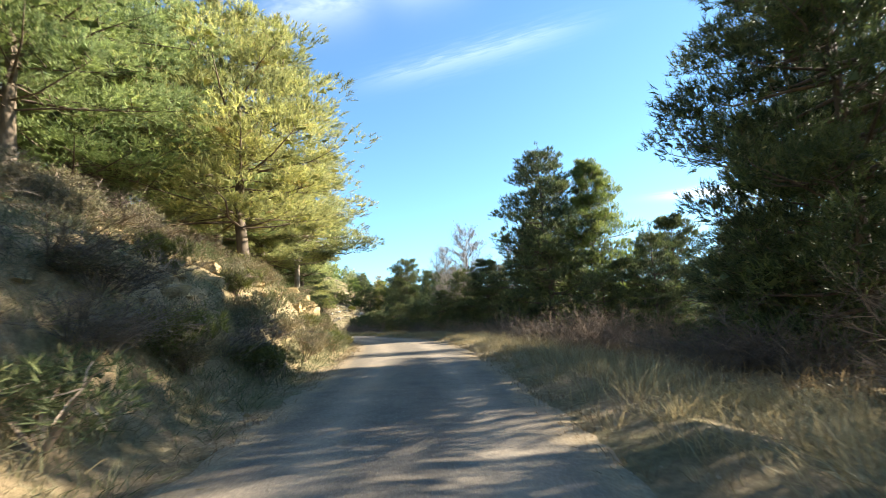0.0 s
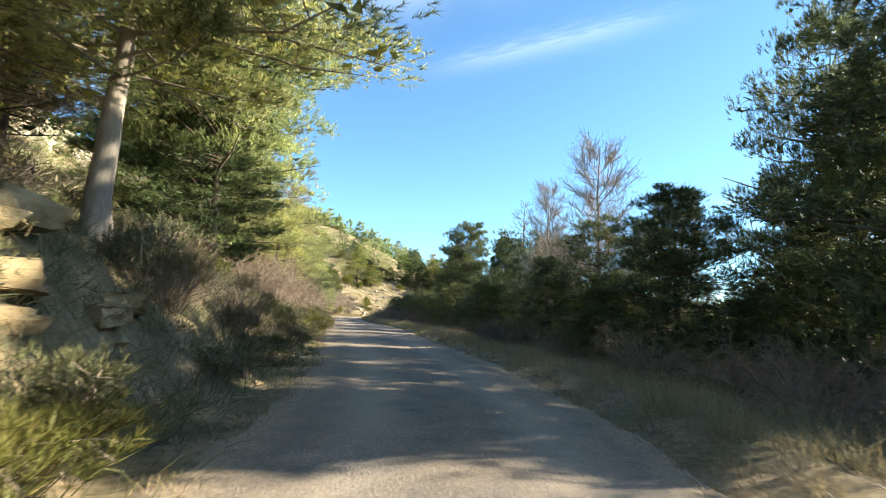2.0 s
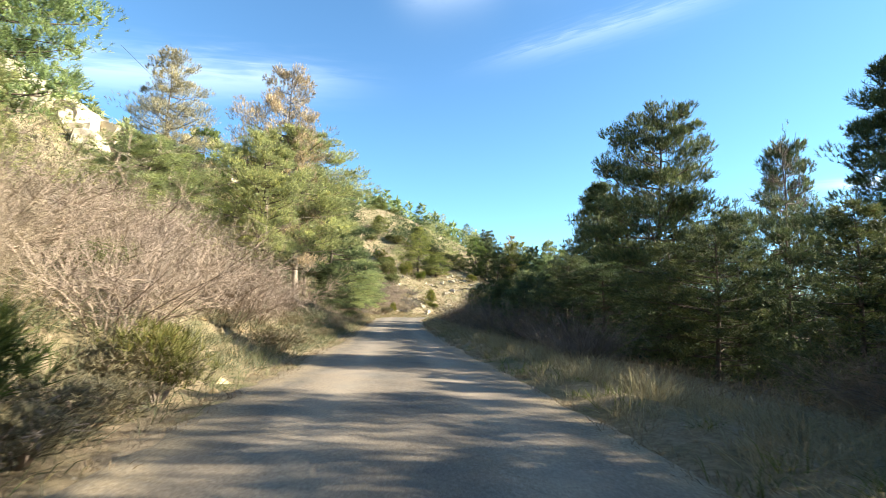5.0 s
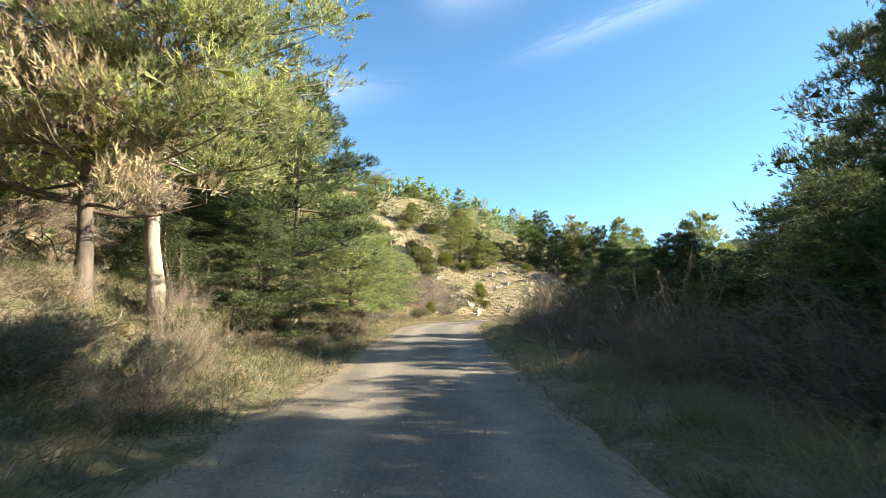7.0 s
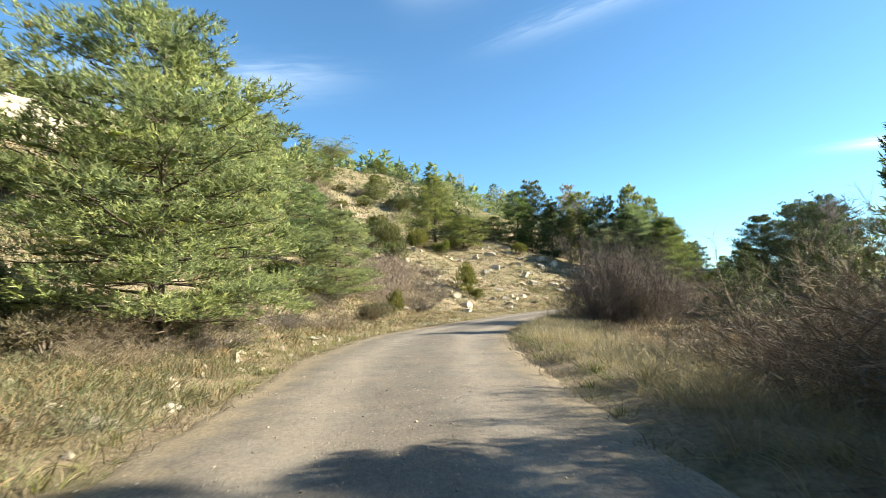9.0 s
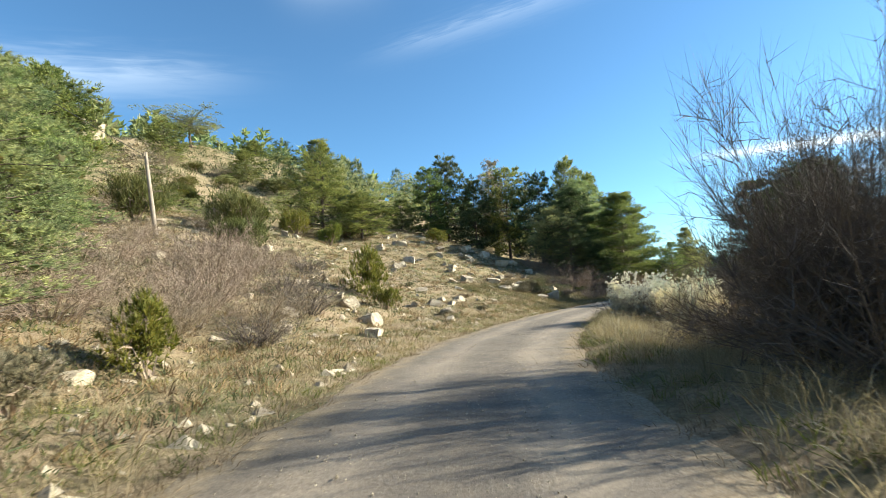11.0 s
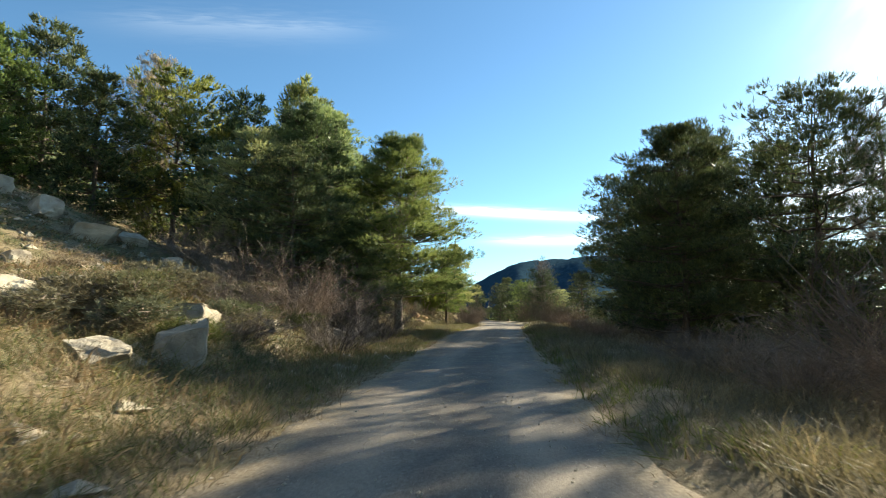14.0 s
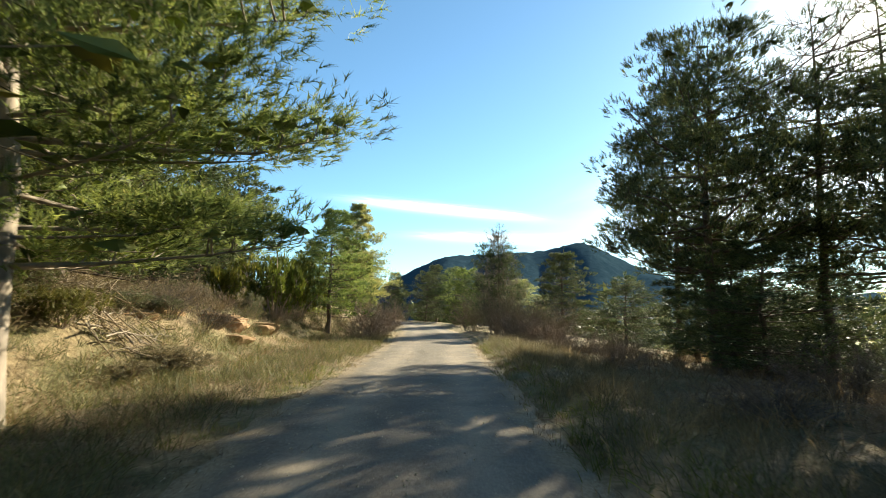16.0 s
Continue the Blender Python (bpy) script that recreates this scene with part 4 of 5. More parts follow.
# the wood at the top of the open slope, and the roadside trees before it
for row in [
    ("middark", -30.4, 191.3, 22.0, 4.0), ("mid", -33.0, 188.5, 19.5, 3.2), ("mid", -36.6, 185.7, 15.3, 2.7), ("mid", -21.7, 187.7, 18.3, 3.8), ("brown", -23.5, 190.2, 20.8, 2.6),
    ("mid", -13.7, 185.3, 18.0, 3.8), ("middark", -14.4, 182.2, 14.0, 3.2), ("middark", -17.5, 186.0, 17.0, 3.6), ("mid", -10.4, 188.0, 17.0, 3.4), ("middark", -26.5, 186.5, 17.0, 3.6),
    ("domehigh", -9.9, 174.3, 11.6, 4.7, 0.6), ("finedome", -13.4, 179.0, 14.0, 3.8), ("finecone", -11.5, 186.5, 10.0, 2.8), ("finedark", -9.6, 184.4, 9.0, 2.8), ("dark", -7.4, 187.2, 8.6, 2.6), ("finedark", -9.8, 189.6, 11.0, 3.0), ("dark", -5.0, 190.4, 8.0, 2.4), ("finedark", -14.8, 184.0, 11.0, 3.4), ("finedark", -15.2, 176.0, 12.5, 3.6), ("broad", -17.5, 174.5, 10.5, 3.2), ("finedark", -13.6, 170.6, 5.6, 1.9), ("dark", -16.4, 171.2, 9.0, 2.6), ("dark", -12.4, 175.6, 4.4, 1.6), ("dark", -9.6, 181.0, 12.5, 3.2), ("dark", -8.6, 187.5, 9.0, 2.6),
    ("middark", -40.5, 190.5, 15.5, 3.2), ("mid", -44.5, 192.5, 16.5, 2.6), ("middark", -47.5, 196, 19.0, 3.2), ("cone", -43.9, 173, 20.2, 4.8), ("mid", -39.5, 172.5, 13.5, 3.2),
    ("finecone", 7.5, 200.3, 9.6, 2.7), ("mid", 3.0, 197.5, 6.2, 2.0), ("middark", -2.0, 196, 9.6, 3.0), ("cone", 0.8, 189.5, 6.6, 2.3), ("mid", 11.5, 209, 7.0, 2.2), ("mid", 15, 217, 7.0, 2.4),
    ("flat", -80.5, 208.5, 38.8, 6.0), ("mid", -76.0, 228.3, 40.5, 3.8), ("mid", -70, 226, 34, 3.2), ("mid", -61, 230, 31.5, 3.6), ("mid", -57, 214, 27, 3.0), ("mid", -88, 190, 38, 4.0),
    ("mid", -95, 176, 40, 4.5), ("mid", -82, 172, 34.5, 4.0), ("mid", -74, 190, 31.5, 3.0), ("mid", -64, 196, 27.5, 2.8), ("mid", -66, 160, 26, 4.0), ("mid", -58, 150, 19.5, 3.4), ("mid", -70, 146, 25, 4.0),
]:
    place(*row)

# scattered smaller trees over the hill and a wood along its crest
FAR_PINES = {}
for key, leaf, seeds in (("green", NEEDLE, (86, 87)), ("dark", NEEDLE_SHADE, (88, 89)), ("brown", NEEDLE_BROWN, (90, 93))):
    FAR_PINES[key] = []
    for sd, shape in zip(seeds, ("broad", "cone")):
        pair = pine_meshes(sd, shape, tufts=5, count=4, pads=2.2, whorl=0.065, base=0.05, blade=(0.36, 0.1), core=(0.25, 0.5))
        me = pair[-1]
        v, f = np.empty(len(me.vertices) * 3, np.float32), np.empty(len(me.loops), np.int32)
        me.vertices.foreach_get("co", v)
        me.loops.foreach_get("vertex_index", f)
        FAR_PINES[key].append((v.reshape(-1, 3), f.reshape(-1, 3)))
        for me in pair:
            bpy.data.meshes.remove(me)


def grove(name, label, key, leaf, rows):
    """Many far trees in one mesh: rows of x, y, height and radius."""
    vs, fs, base = [], [], 0
    for k, (x, y, h, w) in enumerate(rows):
        v, f = FAR_PINES[key][k % 2]
        a = k * 2.4
        c, sn = math.cos(a), math.sin(a)
        q = np.column_stack([v[:, 0] * c - v[:, 1] * sn, v[:, 0] * sn + v[:, 1] * c, v[:, 2]]) * [w / 3, w / 3, h / 10] + [x, y, ground_z(x, y) - 0.05]
        vs.append(q)
        fs.append(f + base)
        base += len(v)
    return tagged(new(name, mesh_of(name, np.vstack(vs), np.vstack(fs), leaf)), label, "wood", kind="stuff")


r_hill = np.random.default_rng(3)
rows = {"green": [], "dark": [], "brown": []}
for k in range(46):
    s, d = r_hill.uniform(10, 150), r_hill.uniform(26, 92)
    x, y = along(s, d)
    rows["green" if k % 3 else "brown"].append((x, y, r_hill.uniform(3.0, 8.0), r_hill.uniform(1.8, 3.4)))
for k in range(80):
    s, d = r_hill.uniform(112, 190), r_hill.uniform(24, 84)
    x, y = along(s, d)
    if y > 150 and x > -48:
        continue
    rows["brown" if k % 9 == 0 else "green"].append((x, y, r_hill.uniform(1.4, 3.8), r_hill.uniform(1.3, 2.4)))
for k in range(44):
    x, y = r_hill.uniform(-62, 2), r_hill.uniform(193, 236)
    if x > -6 and y < 205:
        continue
    rows["dark" if k % 2 else "green"].append((x, y, r_hill.uniform(5.5, 8.5), r_hill.uniform(2.4, 3.4)))
for k in range(40):
    s, d = r_hill.uniform(15, 235), -r_hill.uniform(18, 42)
    x, y = along(s, d)
    rows["dark" if k % 3 else "green"].append((x, y, r_hill.uniform(6.5, 10.5), r_hill.uniform(2.4, 3.6)))
grove("hillside_wood", "scattered green pines over the hillside", "green", NEEDLE, rows["green"])
grove("hillside_wood", "dark green pines of the upper and lower wood", "dark", NEEDLE_SHADE, rows["dark"])
grove("hillside_wood", "browning pines scattered over the hillside", "brown", NEEDLE_BROWN, rows["brown"])


# ---- bushes ----
def bare_bush(name, label, seed, material, **kw):
    stems, side = bush_meshes(seed, **kw)
    top = thing(name, 0, 0, -500, label, "bush", "bare bushes")
    part("stem", mesh_of("stem", *stems, material), top, kind="stuff")
    part("twig_crown", mesh_of("twig_crown", *side, material), top, kind="stuff")
    return top


def leafy_bush(name, label, seed, leaf, wood=None, **kw):
    (sv, sf), (bv, bf) = leafy_meshes(seed, **kw)
    top = thing(name, 0, 0, -500, label, "bush", "leafy bushes")
    part("stem", mesh_of("stem", sv, sf, wood or TWIG), top)
    part("foliage", mesh_of("foliage", bv, bf, leaf), top)
    return top


BUSHES = {
    "red": [bare_bush("bare_bush", "leafless reddish-brown roadside bush", 101 + i, TWIG, stems=55, twigs=9, upright=0.4, thick=0.006, fine=10) for i in range(3)],
    "grey": [bare_bush("bare_bush", "leafless grey thorny bush", 111 + i, TWIG_GREY, stems=55, twigs=7, upright=0.35) for i in range(3)],
    "tan": [bare_bush("dry_bush", "tan dry brushwood bush on the bank", 121 + i, TWIG_TAN, stems=55, twigs=9, upright=0.3, thick=0.006, fine=10) for i in range(3)],
    "scrub": [leafy_bush("scrub_bush", "low grey-tan aromatic scrub", 131 + i, SCRUB, tufts=420, blade=(0.13, 0.014), count=9, lobes=9) for i in range(3)] + [leafy_bush("scrub_bush", "low grey-green aromatic scrub", 135, SCRUB_GREEN, tufts=420, blade=(0.13, 0.014), count=9, lobes=9)],
    "broom": [leafy_bush("broom_bush", "yellow-green broom bush on the verge", 141 + i, BROOM, tufts=420, blade=(0.22, 0.013), count=10, upright=1.2, lobes=9) for i in range(2)],
    "juniper": [leafy_bush("juniper_bush", "yellow-green juniper bush on the slope", 151 + i, JUNIPER, tufts=560, blade=(0.13, 0.021), count=12, upright=0.6, lobes=12, loose=0.72) for i in range(3)],
}
BUSHES["tall"] = [bare_bush("tall_bush", "tall leafless bush with fine upright twigs", 161 + i, TWIG_GREY, tall=4.6, spread=2.4, stems=90, twigs=16, upright=0.5, thick=0.011, fine=10) for i in range(2)]
count = {}


def bush(kind, x, y, tall, radius, lift=0.0):
    count[kind] = count.get(kind, -1) + 1
    protos = BUSHES[kind]
    p = protos[count[kind] % len(protos)]
    t0, r0 = (4.6, 2.4) if kind == "tall" else (1.6, 1.2) if kind in ("red", "grey", "tan") else (1.0, 0.9)
    m = Matrix.Translation((x, y, ground_z(x, y) - 0.03 + lift)) @ Matrix.Rotation(rng.uniform(0, 6.28), 4, "Z") @ Matrix.Diagonal((radius / r0, radius / r0, tall / t0, 1))
    return copy_thing(p, m)


# named bushes
for row in [
    ("juniper", -32.8, 144.4, 3.0, 1.5), ("juniper", -31.6, 141.8, 1.5, 0.9), ("juniper", -31.2, 175.4, 2.0, 1.5), ("juniper", -33.2, 125.6, 1.7, 0.8), ("juniper", -36.8, 120.8, 0.9, 1.0),
    ("juniper", -45, 166, 3.0, 1.6), ("juniper", -43, 161, 2.2, 1.4), ("juniper", -40.5, 163, 2.4, 1.3), ("juniper", -50, 168, 2.6, 1.6), ("broom", -44, 152, 3.4, 2.6), ("broom", -47, 156, 3.0, 2.4), ("broom", -50, 149, 3.4, 2.6),
    ("tall", -21.0, 124.3, 5.4, 1.6), ("tall", -19.8, 126.0, 5.2, 1.7), ("grey", -21.6, 122.9, 2.6, 1.9), ("tall", -19.4, 123.4, 4.4, 1.8), ("grey", -20.6, 124.6, 2.6, 2.2), ("grey", -18.8, 125.4, 2.8, 2.2), ("grey", -18.5, 127.8, 3.0, 2.2), ("grey", -20.4, 128.6, 2.2, 1.8),
    ("tan", -17.8, 100.5, 2.4, 1.8), ("tan", -16.2, 98.0, 2.4, 2.0), ("tan", -19.2, 103.5, 2.3, 1.8), ("red", -14.6, 95.0, 2.8, 2.2), ("grey", -15.6, 102.0, 3.2, 2.2), ("grey", -13, 92, 2.6, 2.0), ("grey", -12.4, 98, 3.4, 2.4),
    ("red", -36.5, 134.0, 2.6, 2.2), ("red", -35.4, 130.8, 2.2, 2.0), ("red", -38.0, 137.0, 2.8, 2.2), ("red", -40.5, 140.5, 2.8, 2.4), ("red", -37.0, 127.5, 2.0, 1.8), ("grey", -33.8, 136.5, 1.6, 1.6), ("grey", -35.8, 139.2, 2.0, 2.0), ("tan", -34.0, 132.4, 1.6, 1.6), ("red", -39.0, 144.0, 2.4, 2.2), ("red", -42.5, 137.0, 2.6, 2.2), ("tan", -38.6, 130.6, 2.0, 2.0), ("broom", -41.5, 147.0, 2.4, 2.0), ("grey", -33.0, 129.6, 1.2, 1.3), ("tan", -34.6, 128.0, 1.6, 1.4), ("grey", -37.5, 147.5, 1.6, 1.6), ("tan", -8.9, 181.4, 0.9, 1.2), ("tan", -9.6, 179.4, 0.8, 1.2),
    ("red", -17.0, 166.5, 2.8, 2.0), ("grey", -15.2, 168.5, 2.8, 2.0), ("grey", -18.4, 169.2, 2.6, 2.0), ("red", -14.0, 171.0, 2.8, 1.8), ("grey", -16.4, 163.6, 1.6, 1.5), ("grey", -13.4, 168.0, 2.0, 1.5), ("red", -20.5, 172.5, 2.6, 2.0), ("grey", -12.0, 172.0, 1.5, 1.2),
    ("tan", -14.6, 146.5, 2.8, 1.7), ("tan", -13.2, 148.2, 3.0, 1.8), ("tan", -12.2, 144.6, 3.0, 2.0), ("tan", -15.9, 143.6, 2.2, 1.4), ("broom", -14.9, 147.2, 2.0, 1.5), ("tan", -10.4, 147.2, 3.2, 2.2), ("grey", -9.8, 151.5, 3.4, 2.2),
    ("juniper", -13.8, 171.8, 2.6, 1.0), ("juniper", -12.4, 173.2, 2.4, 0.9), ("juniper", -2.4, 187.4, 3.0, 1.3), ("juniper", -0.6, 189.6, 3.0, 1.3), ("juniper", -4.4, 186.6, 2.2, 1.0), ("red", 2.6, 188.6, 2.6, 1.5), ("red", 4.4, 191.2, 2.8, 1.6), ("red", 6.8, 194.6, 2.4, 1.5),
    ("tan", 11.4, 188.6, 4.4, 1.7), ("red", 10.6, 186.2, 2.2, 1.6), ("red", 9.6, 184.2, 1.6, 1.4), ("tan", 12.9, 193.0, 3.0, 1.5), ("red", 9.8, 182.8, 1.8, 1.6), ("tan", 11.0, 184.9, 2.6, 1.7), ("red", 8.6, 180.4, 1.2, 1.3), ("tan", 12.2, 187.0, 3.4, 1.6), ("red", 12.6, 189.6, 2.6, 1.6),
]:
    bush(*row)

# undergrowth along the banks
r_b = np.random.default_rng(5)
for k in range(22):
    s, d = 78 + 32 * (k + r_b.uniform(0, 1)) / 22, -r_b.uniform(4.8, 7.5)
    x, y = along(s, d)
    bush(("tan", "grey", "red", "tan")[k % 4], x, y, r_b.uniform(1.6, 2.7), r_b.uniform(1.5, 2.2))
for k in range(26):
    s, d = r_b.uniform(164, 184), r_b.uniform(6.0, 9.0)
    x, y = along(s, d)
    bush(("scrub", "grey", "scrub")[k % 3], x, y, r_b.uniform(0.6, 1.3), r_b.uniform(0.8, 1.5))
for k in range(112):
    s, d = r_b.uniform(-2, 98), 3.1 + abs(r_b.normal()) * 2.2
    if 6 < s < 33 and 4.4 < d < 7.2 and k % 4:
        continue
    x, y = along(s, d)
    kind = r_b.choice(["scrub", "scrub", "tan", "broom", "red", "tan"]) if d > 4 else r_b.choice(["scrub", "broom", "scrub"])
    if s < 46 and kind in ("red", "tan"):
        kind = "scrub"
    tall = r_b.uniform(0.6, 1.3) if kind in ("scrub", "broom") else r_b.uniform(1.2, 2.4)
    bush(kind, x, y, tall * min(1, d / 4.5), r_b.uniform(0.6, 1.25))
for k in range(34):
    s, d = r_b.uniform(47, 76), r_b.uniform(4.6, 9)
    x, y = along(s, d)
    bush(r_b.choice(["red", "red", "tan"]), x, y, r_b.uniform(1.6, 2.8), r_b.uniform(1.3, 2.1))
for k in range(80):
    s, d = r_b.uniform(4, 118), -r_b.uniform(5.6, 11.5)
    x, y = along(s, d)
    kind = r_b.choice(["grey", "grey", "tan", "red"])
    bush(kind, x, y, r_b.uniform(0.9, 2.2), r_b.uniform(1.0, 1.9))
for k in range(40):
    s, d = r_b.uniform(134, 196), -r_b.uniform(5.2, 11)
    x, y = along(s, d)
    bush(r_b.choice(["grey", "tan", "red"]), x, y, r_b.uniform(0.8, 1.7), r_b.uniform(0.9, 1.6))
for k in range(40):
    s, d = r_b.uniform(160, 205), r_b.uniform(5.4, 9)
    x, y = along(s, d)
    bush(r_b.choice(["grey", "tan", "scrub", "scrub"]), x, y, r_b.uniform(0.5, 1.2), r_b.uniform(0.6, 1.2))
for k in range(40):
    s, d = r_b.uniform(98, 168), r_b.uniform(3.8, 30)
    x, y = along(s, d)
    bush(r_b.choice(["scrub", "scrub", "tan", "scrub"]), x, y, r_b.uniform(0.3, 0.7), r_b.uniform(0.4, 0.85))
for k in range(80):
    s, d = r_b.uniform(122, 172), r_b.uniform(26, 66)
    x, y = along(s, d)
    bush(r_b.choice(["broom", "broom", "juniper", "tan"]), x, y, r_b.uniform(1.4, 2.8), r_b.uniform(1.6, 2.8))
for k in range(60):
    s, d = r_b.uniform(20, 150), r_b.uniform(10, 50)
    x, y = along(s, d)
    bush(r_b.choice(["scrub", "broom", "tan", "red", "juniper"]), x, y, r_b.uniform(0.8, 2.2), r_b.uniform(1.0, 2.2))


for k in range(34):
    s, d = r_b.uniform(163, 188), 5.2 + 4.0 * r_b.uniform(0, 1)
    x, y = along(s, d)
    bush(r_b.choice(["scrub", "scrub", "broom", "grey"]), x, y, r_b.uniform(0.4, 0.9), r_b.uniform(0.6, 1.1))
for k in range(44):
    s, d = r_b.uniform(84, 114), 3.2 + 5.5 * r_b.uniform(0, 1)
    x, y = along(s, d)
    bush(r_b.choice(["scrub", "scrub", "tan", "grey"]), x, y, r_b.uniform(0.6, 1.2), r_b.uniform(0.6, 1.2))
for k in range(120):
    s, d = r_b.uniform(-4, 46), half_width(20.0) + 0.8 + 6.2 * r_b.uniform(0, 1) ** 1.3
    if 6 < s < 33 and 4.2 < d < 7.2 and (k % 2 or s > 25):
        continue
    x, y = along(s, d)
    kind = r_b.choice(["scrub", "scrub", "scrub", "broom", "grey", "tan"])
    if 11 < s < 29:
        kind = "scrub"
    bush(kind, x, y, r_b.uniform(0.45, 0.95) * (1.5 if kind in ("grey", "tan") else 1.0), r_b.uniform(0.55, 1.15))


for k in range(56):
    s = r_b.uniform(-2, 24)
    d = r_b.uniform(3.4, 4.8) if s < 11 and k % 3 == 0 else r_b.uniform(7.2, 13.0)
    x, y = along(s, d)
    bush(r_b.choice(["scrub", "grey", "grey"]), x, y, r_b.uniform(0.6, 1.1), r_b.uniform(0.8, 1.4))


for k in range(26):
    s, d = r_b.uniform(44, 66), half_width(55.0) + r_b.uniform(0.5, 1.9)
    x, y = along(s, d)
    bush(r_b.choice(["scrub", "broom"]), x, y, r_b.uniform(0.6, 1.2), r_b.uniform(0.7, 1.2))
for k in range(30):
    s, d = r_b.uniform(110, 128), r_b.uniform(4.2, 10)
    x, y = along(s, d)
    bush(r_b.choice(["tan", "scrub", "grey"]), x, y, r_b.uniform(0.5, 1.1), r_b.uniform(0.7, 1.3))


def blossom_bush(x, y, tall, radius, seed):
    r = np.random.default_rng(seed)
    top = thing("blossom_bush", x, y, ground_z(x, y), "wild bush covered in white blossom beside the road", "bush")
    stems, side = bush_meshes(seed, tall, radius * 1.3, 90, 7, 0.2, 0.009)
    part("stem", mesh_of("stem", *stems, TWIG_GREY), top, kind="stuff")
    part("twig_crown", mesh_of("twig_crown", *side, TWIG_GREY), top, kind="stuff")
    v = np.vstack([side[0], side[0], stems[0]])
    p = v[r.choice(len(v), 24000)]
    p = p[(p[:, 2] > tall * 0.1) & (p[:, 2] < tall) & (np.hypot(p[:, 0], p[:, 1]) < radius * 1.1)]
    bv, bf = blades(r, p + r.normal(size=p.shape) * 0.03, r.normal(size=p.shape), 8, 0.045, 0.042, 1.0)
    part("blossom", mesh_of("blossom", bv, bf, BLOSSOM), top, "dense small white flowers")
    return top


blossom_bush(-20.2, 137.6, 2.0, 1.15, 201)
blossom_bush(-19.0, 135.9, 1.9, 1.25, 202)
blossom_bush(-18.2, 138.4, 2.1, 1.25, 203)


# ---- grass ----
def grass(name, label, spots, seed, material, length, width, per, spread=0.35, size=0.13):
    """Tussocks: bundles of bending blades that lean out from each middle."""
    r = np.random.default_rng(seed)
    n = len(spots)
    c = np.repeat(spots, per, 0)
    off = r.normal(size=(len(c), 2)) * size * np.repeat(r.uniform(0.5, 1.5, (n, 1)), per, 0)
    c[:, :2] += off
    lean = np.column_stack([off / size * 0.3, np.ones(len(c))])
    big = np.repeat(r.uniform(0.55, 1.3, (n, 1)), per, 0)
    d = unit(unit(lean) + spread * r.normal(size=lean.shape))
    d[:, 2] = np.abs(d[:, 2])
    ln = length * big * r.uniform(0.55, 1.2, (len(c), 1))
    side = unit(np.cross(d, r.normal(size=d.shape))) * width * 0.5
    knee = c + d * ln * 0.6
    tip = knee + unit(d * [1.5, 1.5, 0.45]) * ln * 0.45
    v = np.stack([c + side, c - side, knee - side * 0.8, knee + side * 0.8, tip], 1).reshape(-1, 3)
    k = 5 * np.arange(len(c))[:, None, None]
    f = (np.array([[0, 1, 2], [0, 2, 3], [3, 2, 4]])[None] + k).reshape(-1, 3)
    return tagged(new(name, mesh_of(name, v, f, material)), label, "grass", kind="stuff")


def spots_on(seed, n, s_range, d_range, sign, bare=False):
    r = np.random.default_rng(seed)
    out = []
    for _ in range(n):
        s = r.uniform(*s_range)
        d = half_width(s) + r.uniform(*d_range)
        if bare and 6 < s < 33 and 4.4 < d < 7.2 and r.uniform() < 0.4:
            continue
        x, y = along(s, sign * d)
        out.append((x, y, ground_z(x, y) - 0.02))
    return np.array(out)


grass("dry_grass", "tall straw-coloured dry grass along the verge", spots_on(1, 1700, (-2, 160), (0.25, 3.4), -1), 1, STRAW, 0.36, 0.007, 44, 0.4, 0.12)
grass("dry_grass", "straw-coloured dry grass on the slope", spots_on(2, 1700, (92, 166), (0.2, 4.5), 1), 2, STRAW, 0.26, 0.01, 20, 0.45)
grass("green_grass", "short green grass by the roadside", spots_on(3, 1100, (96, 200), (0.15, 3.0), 1), 3, GREEN_GRASS, 0.2, 0.011, 20, 0.45)
grass("green_grass", "green grass tussocks on the verge", np.vstack([spots_on(4, 150, (40, 132), (0.1, 1.0), -1), spots_on(34, 420, (132, 200), (0.0, 1.3), -1)]), 4, GREEN_GRASS, 0.26, 0.011, 26, 0.5)
grass("dry_grass", "thin dry grass over the open slope", spots_on(5, 2600, (95, 172), (3, 34), 1), 5, STRAW, 0.2, 0.016, 10, 0.5)
grass("green_grass", "thin green grass over the open slope", spots_on(6, 5000, (95, 172), (3, 34), 1), 6, GREEN_GRASS, 0.17, 0.018, 10, 0.6)


grass("dry_grass", "short withered grass creeping over the road's edge", np.vstack([spots_on(36, 1500, (-2, 200), (-0.22, 0.35), -1), spots_on(37, 1300, (-2, 200), (-0.18, 0.4), 1)]), 36, STRAW_DARK, 0.15, 0.008, 16, 0.6, 0.1)

grass("brushwood", "dense low grey-tan brush covering the bank", spots_on(21, 5600, (-4, 112), (0.7, 9), 1, True), 21, SCRUB, 0.36, 0.01, 32, 0.6, 0.22)
grass("brushwood", "low grey-green brush covering the bank", spots_on(31, 2600, (-4, 112), (0.5, 8), 1, True), 31, SCRUB_GREEN, 0.32, 0.01, 28, 0.6, 0.22)
grass("brushwood", "dry brown brush covering the bank", spots_on(22, 4600, (-4, 112), (1.0, 11), 1, True), 22, STRAW_DARK, 0.4, 0.009, 30, 0.6, 0.22)
grass("brushwood", "dark brown brush under the trees", spots_on(23, 3000, (-4, 200), (3.0, 11), -1), 23, STRAW_DARK, 0.5, 0.018, 20, 0.5, 0.22)
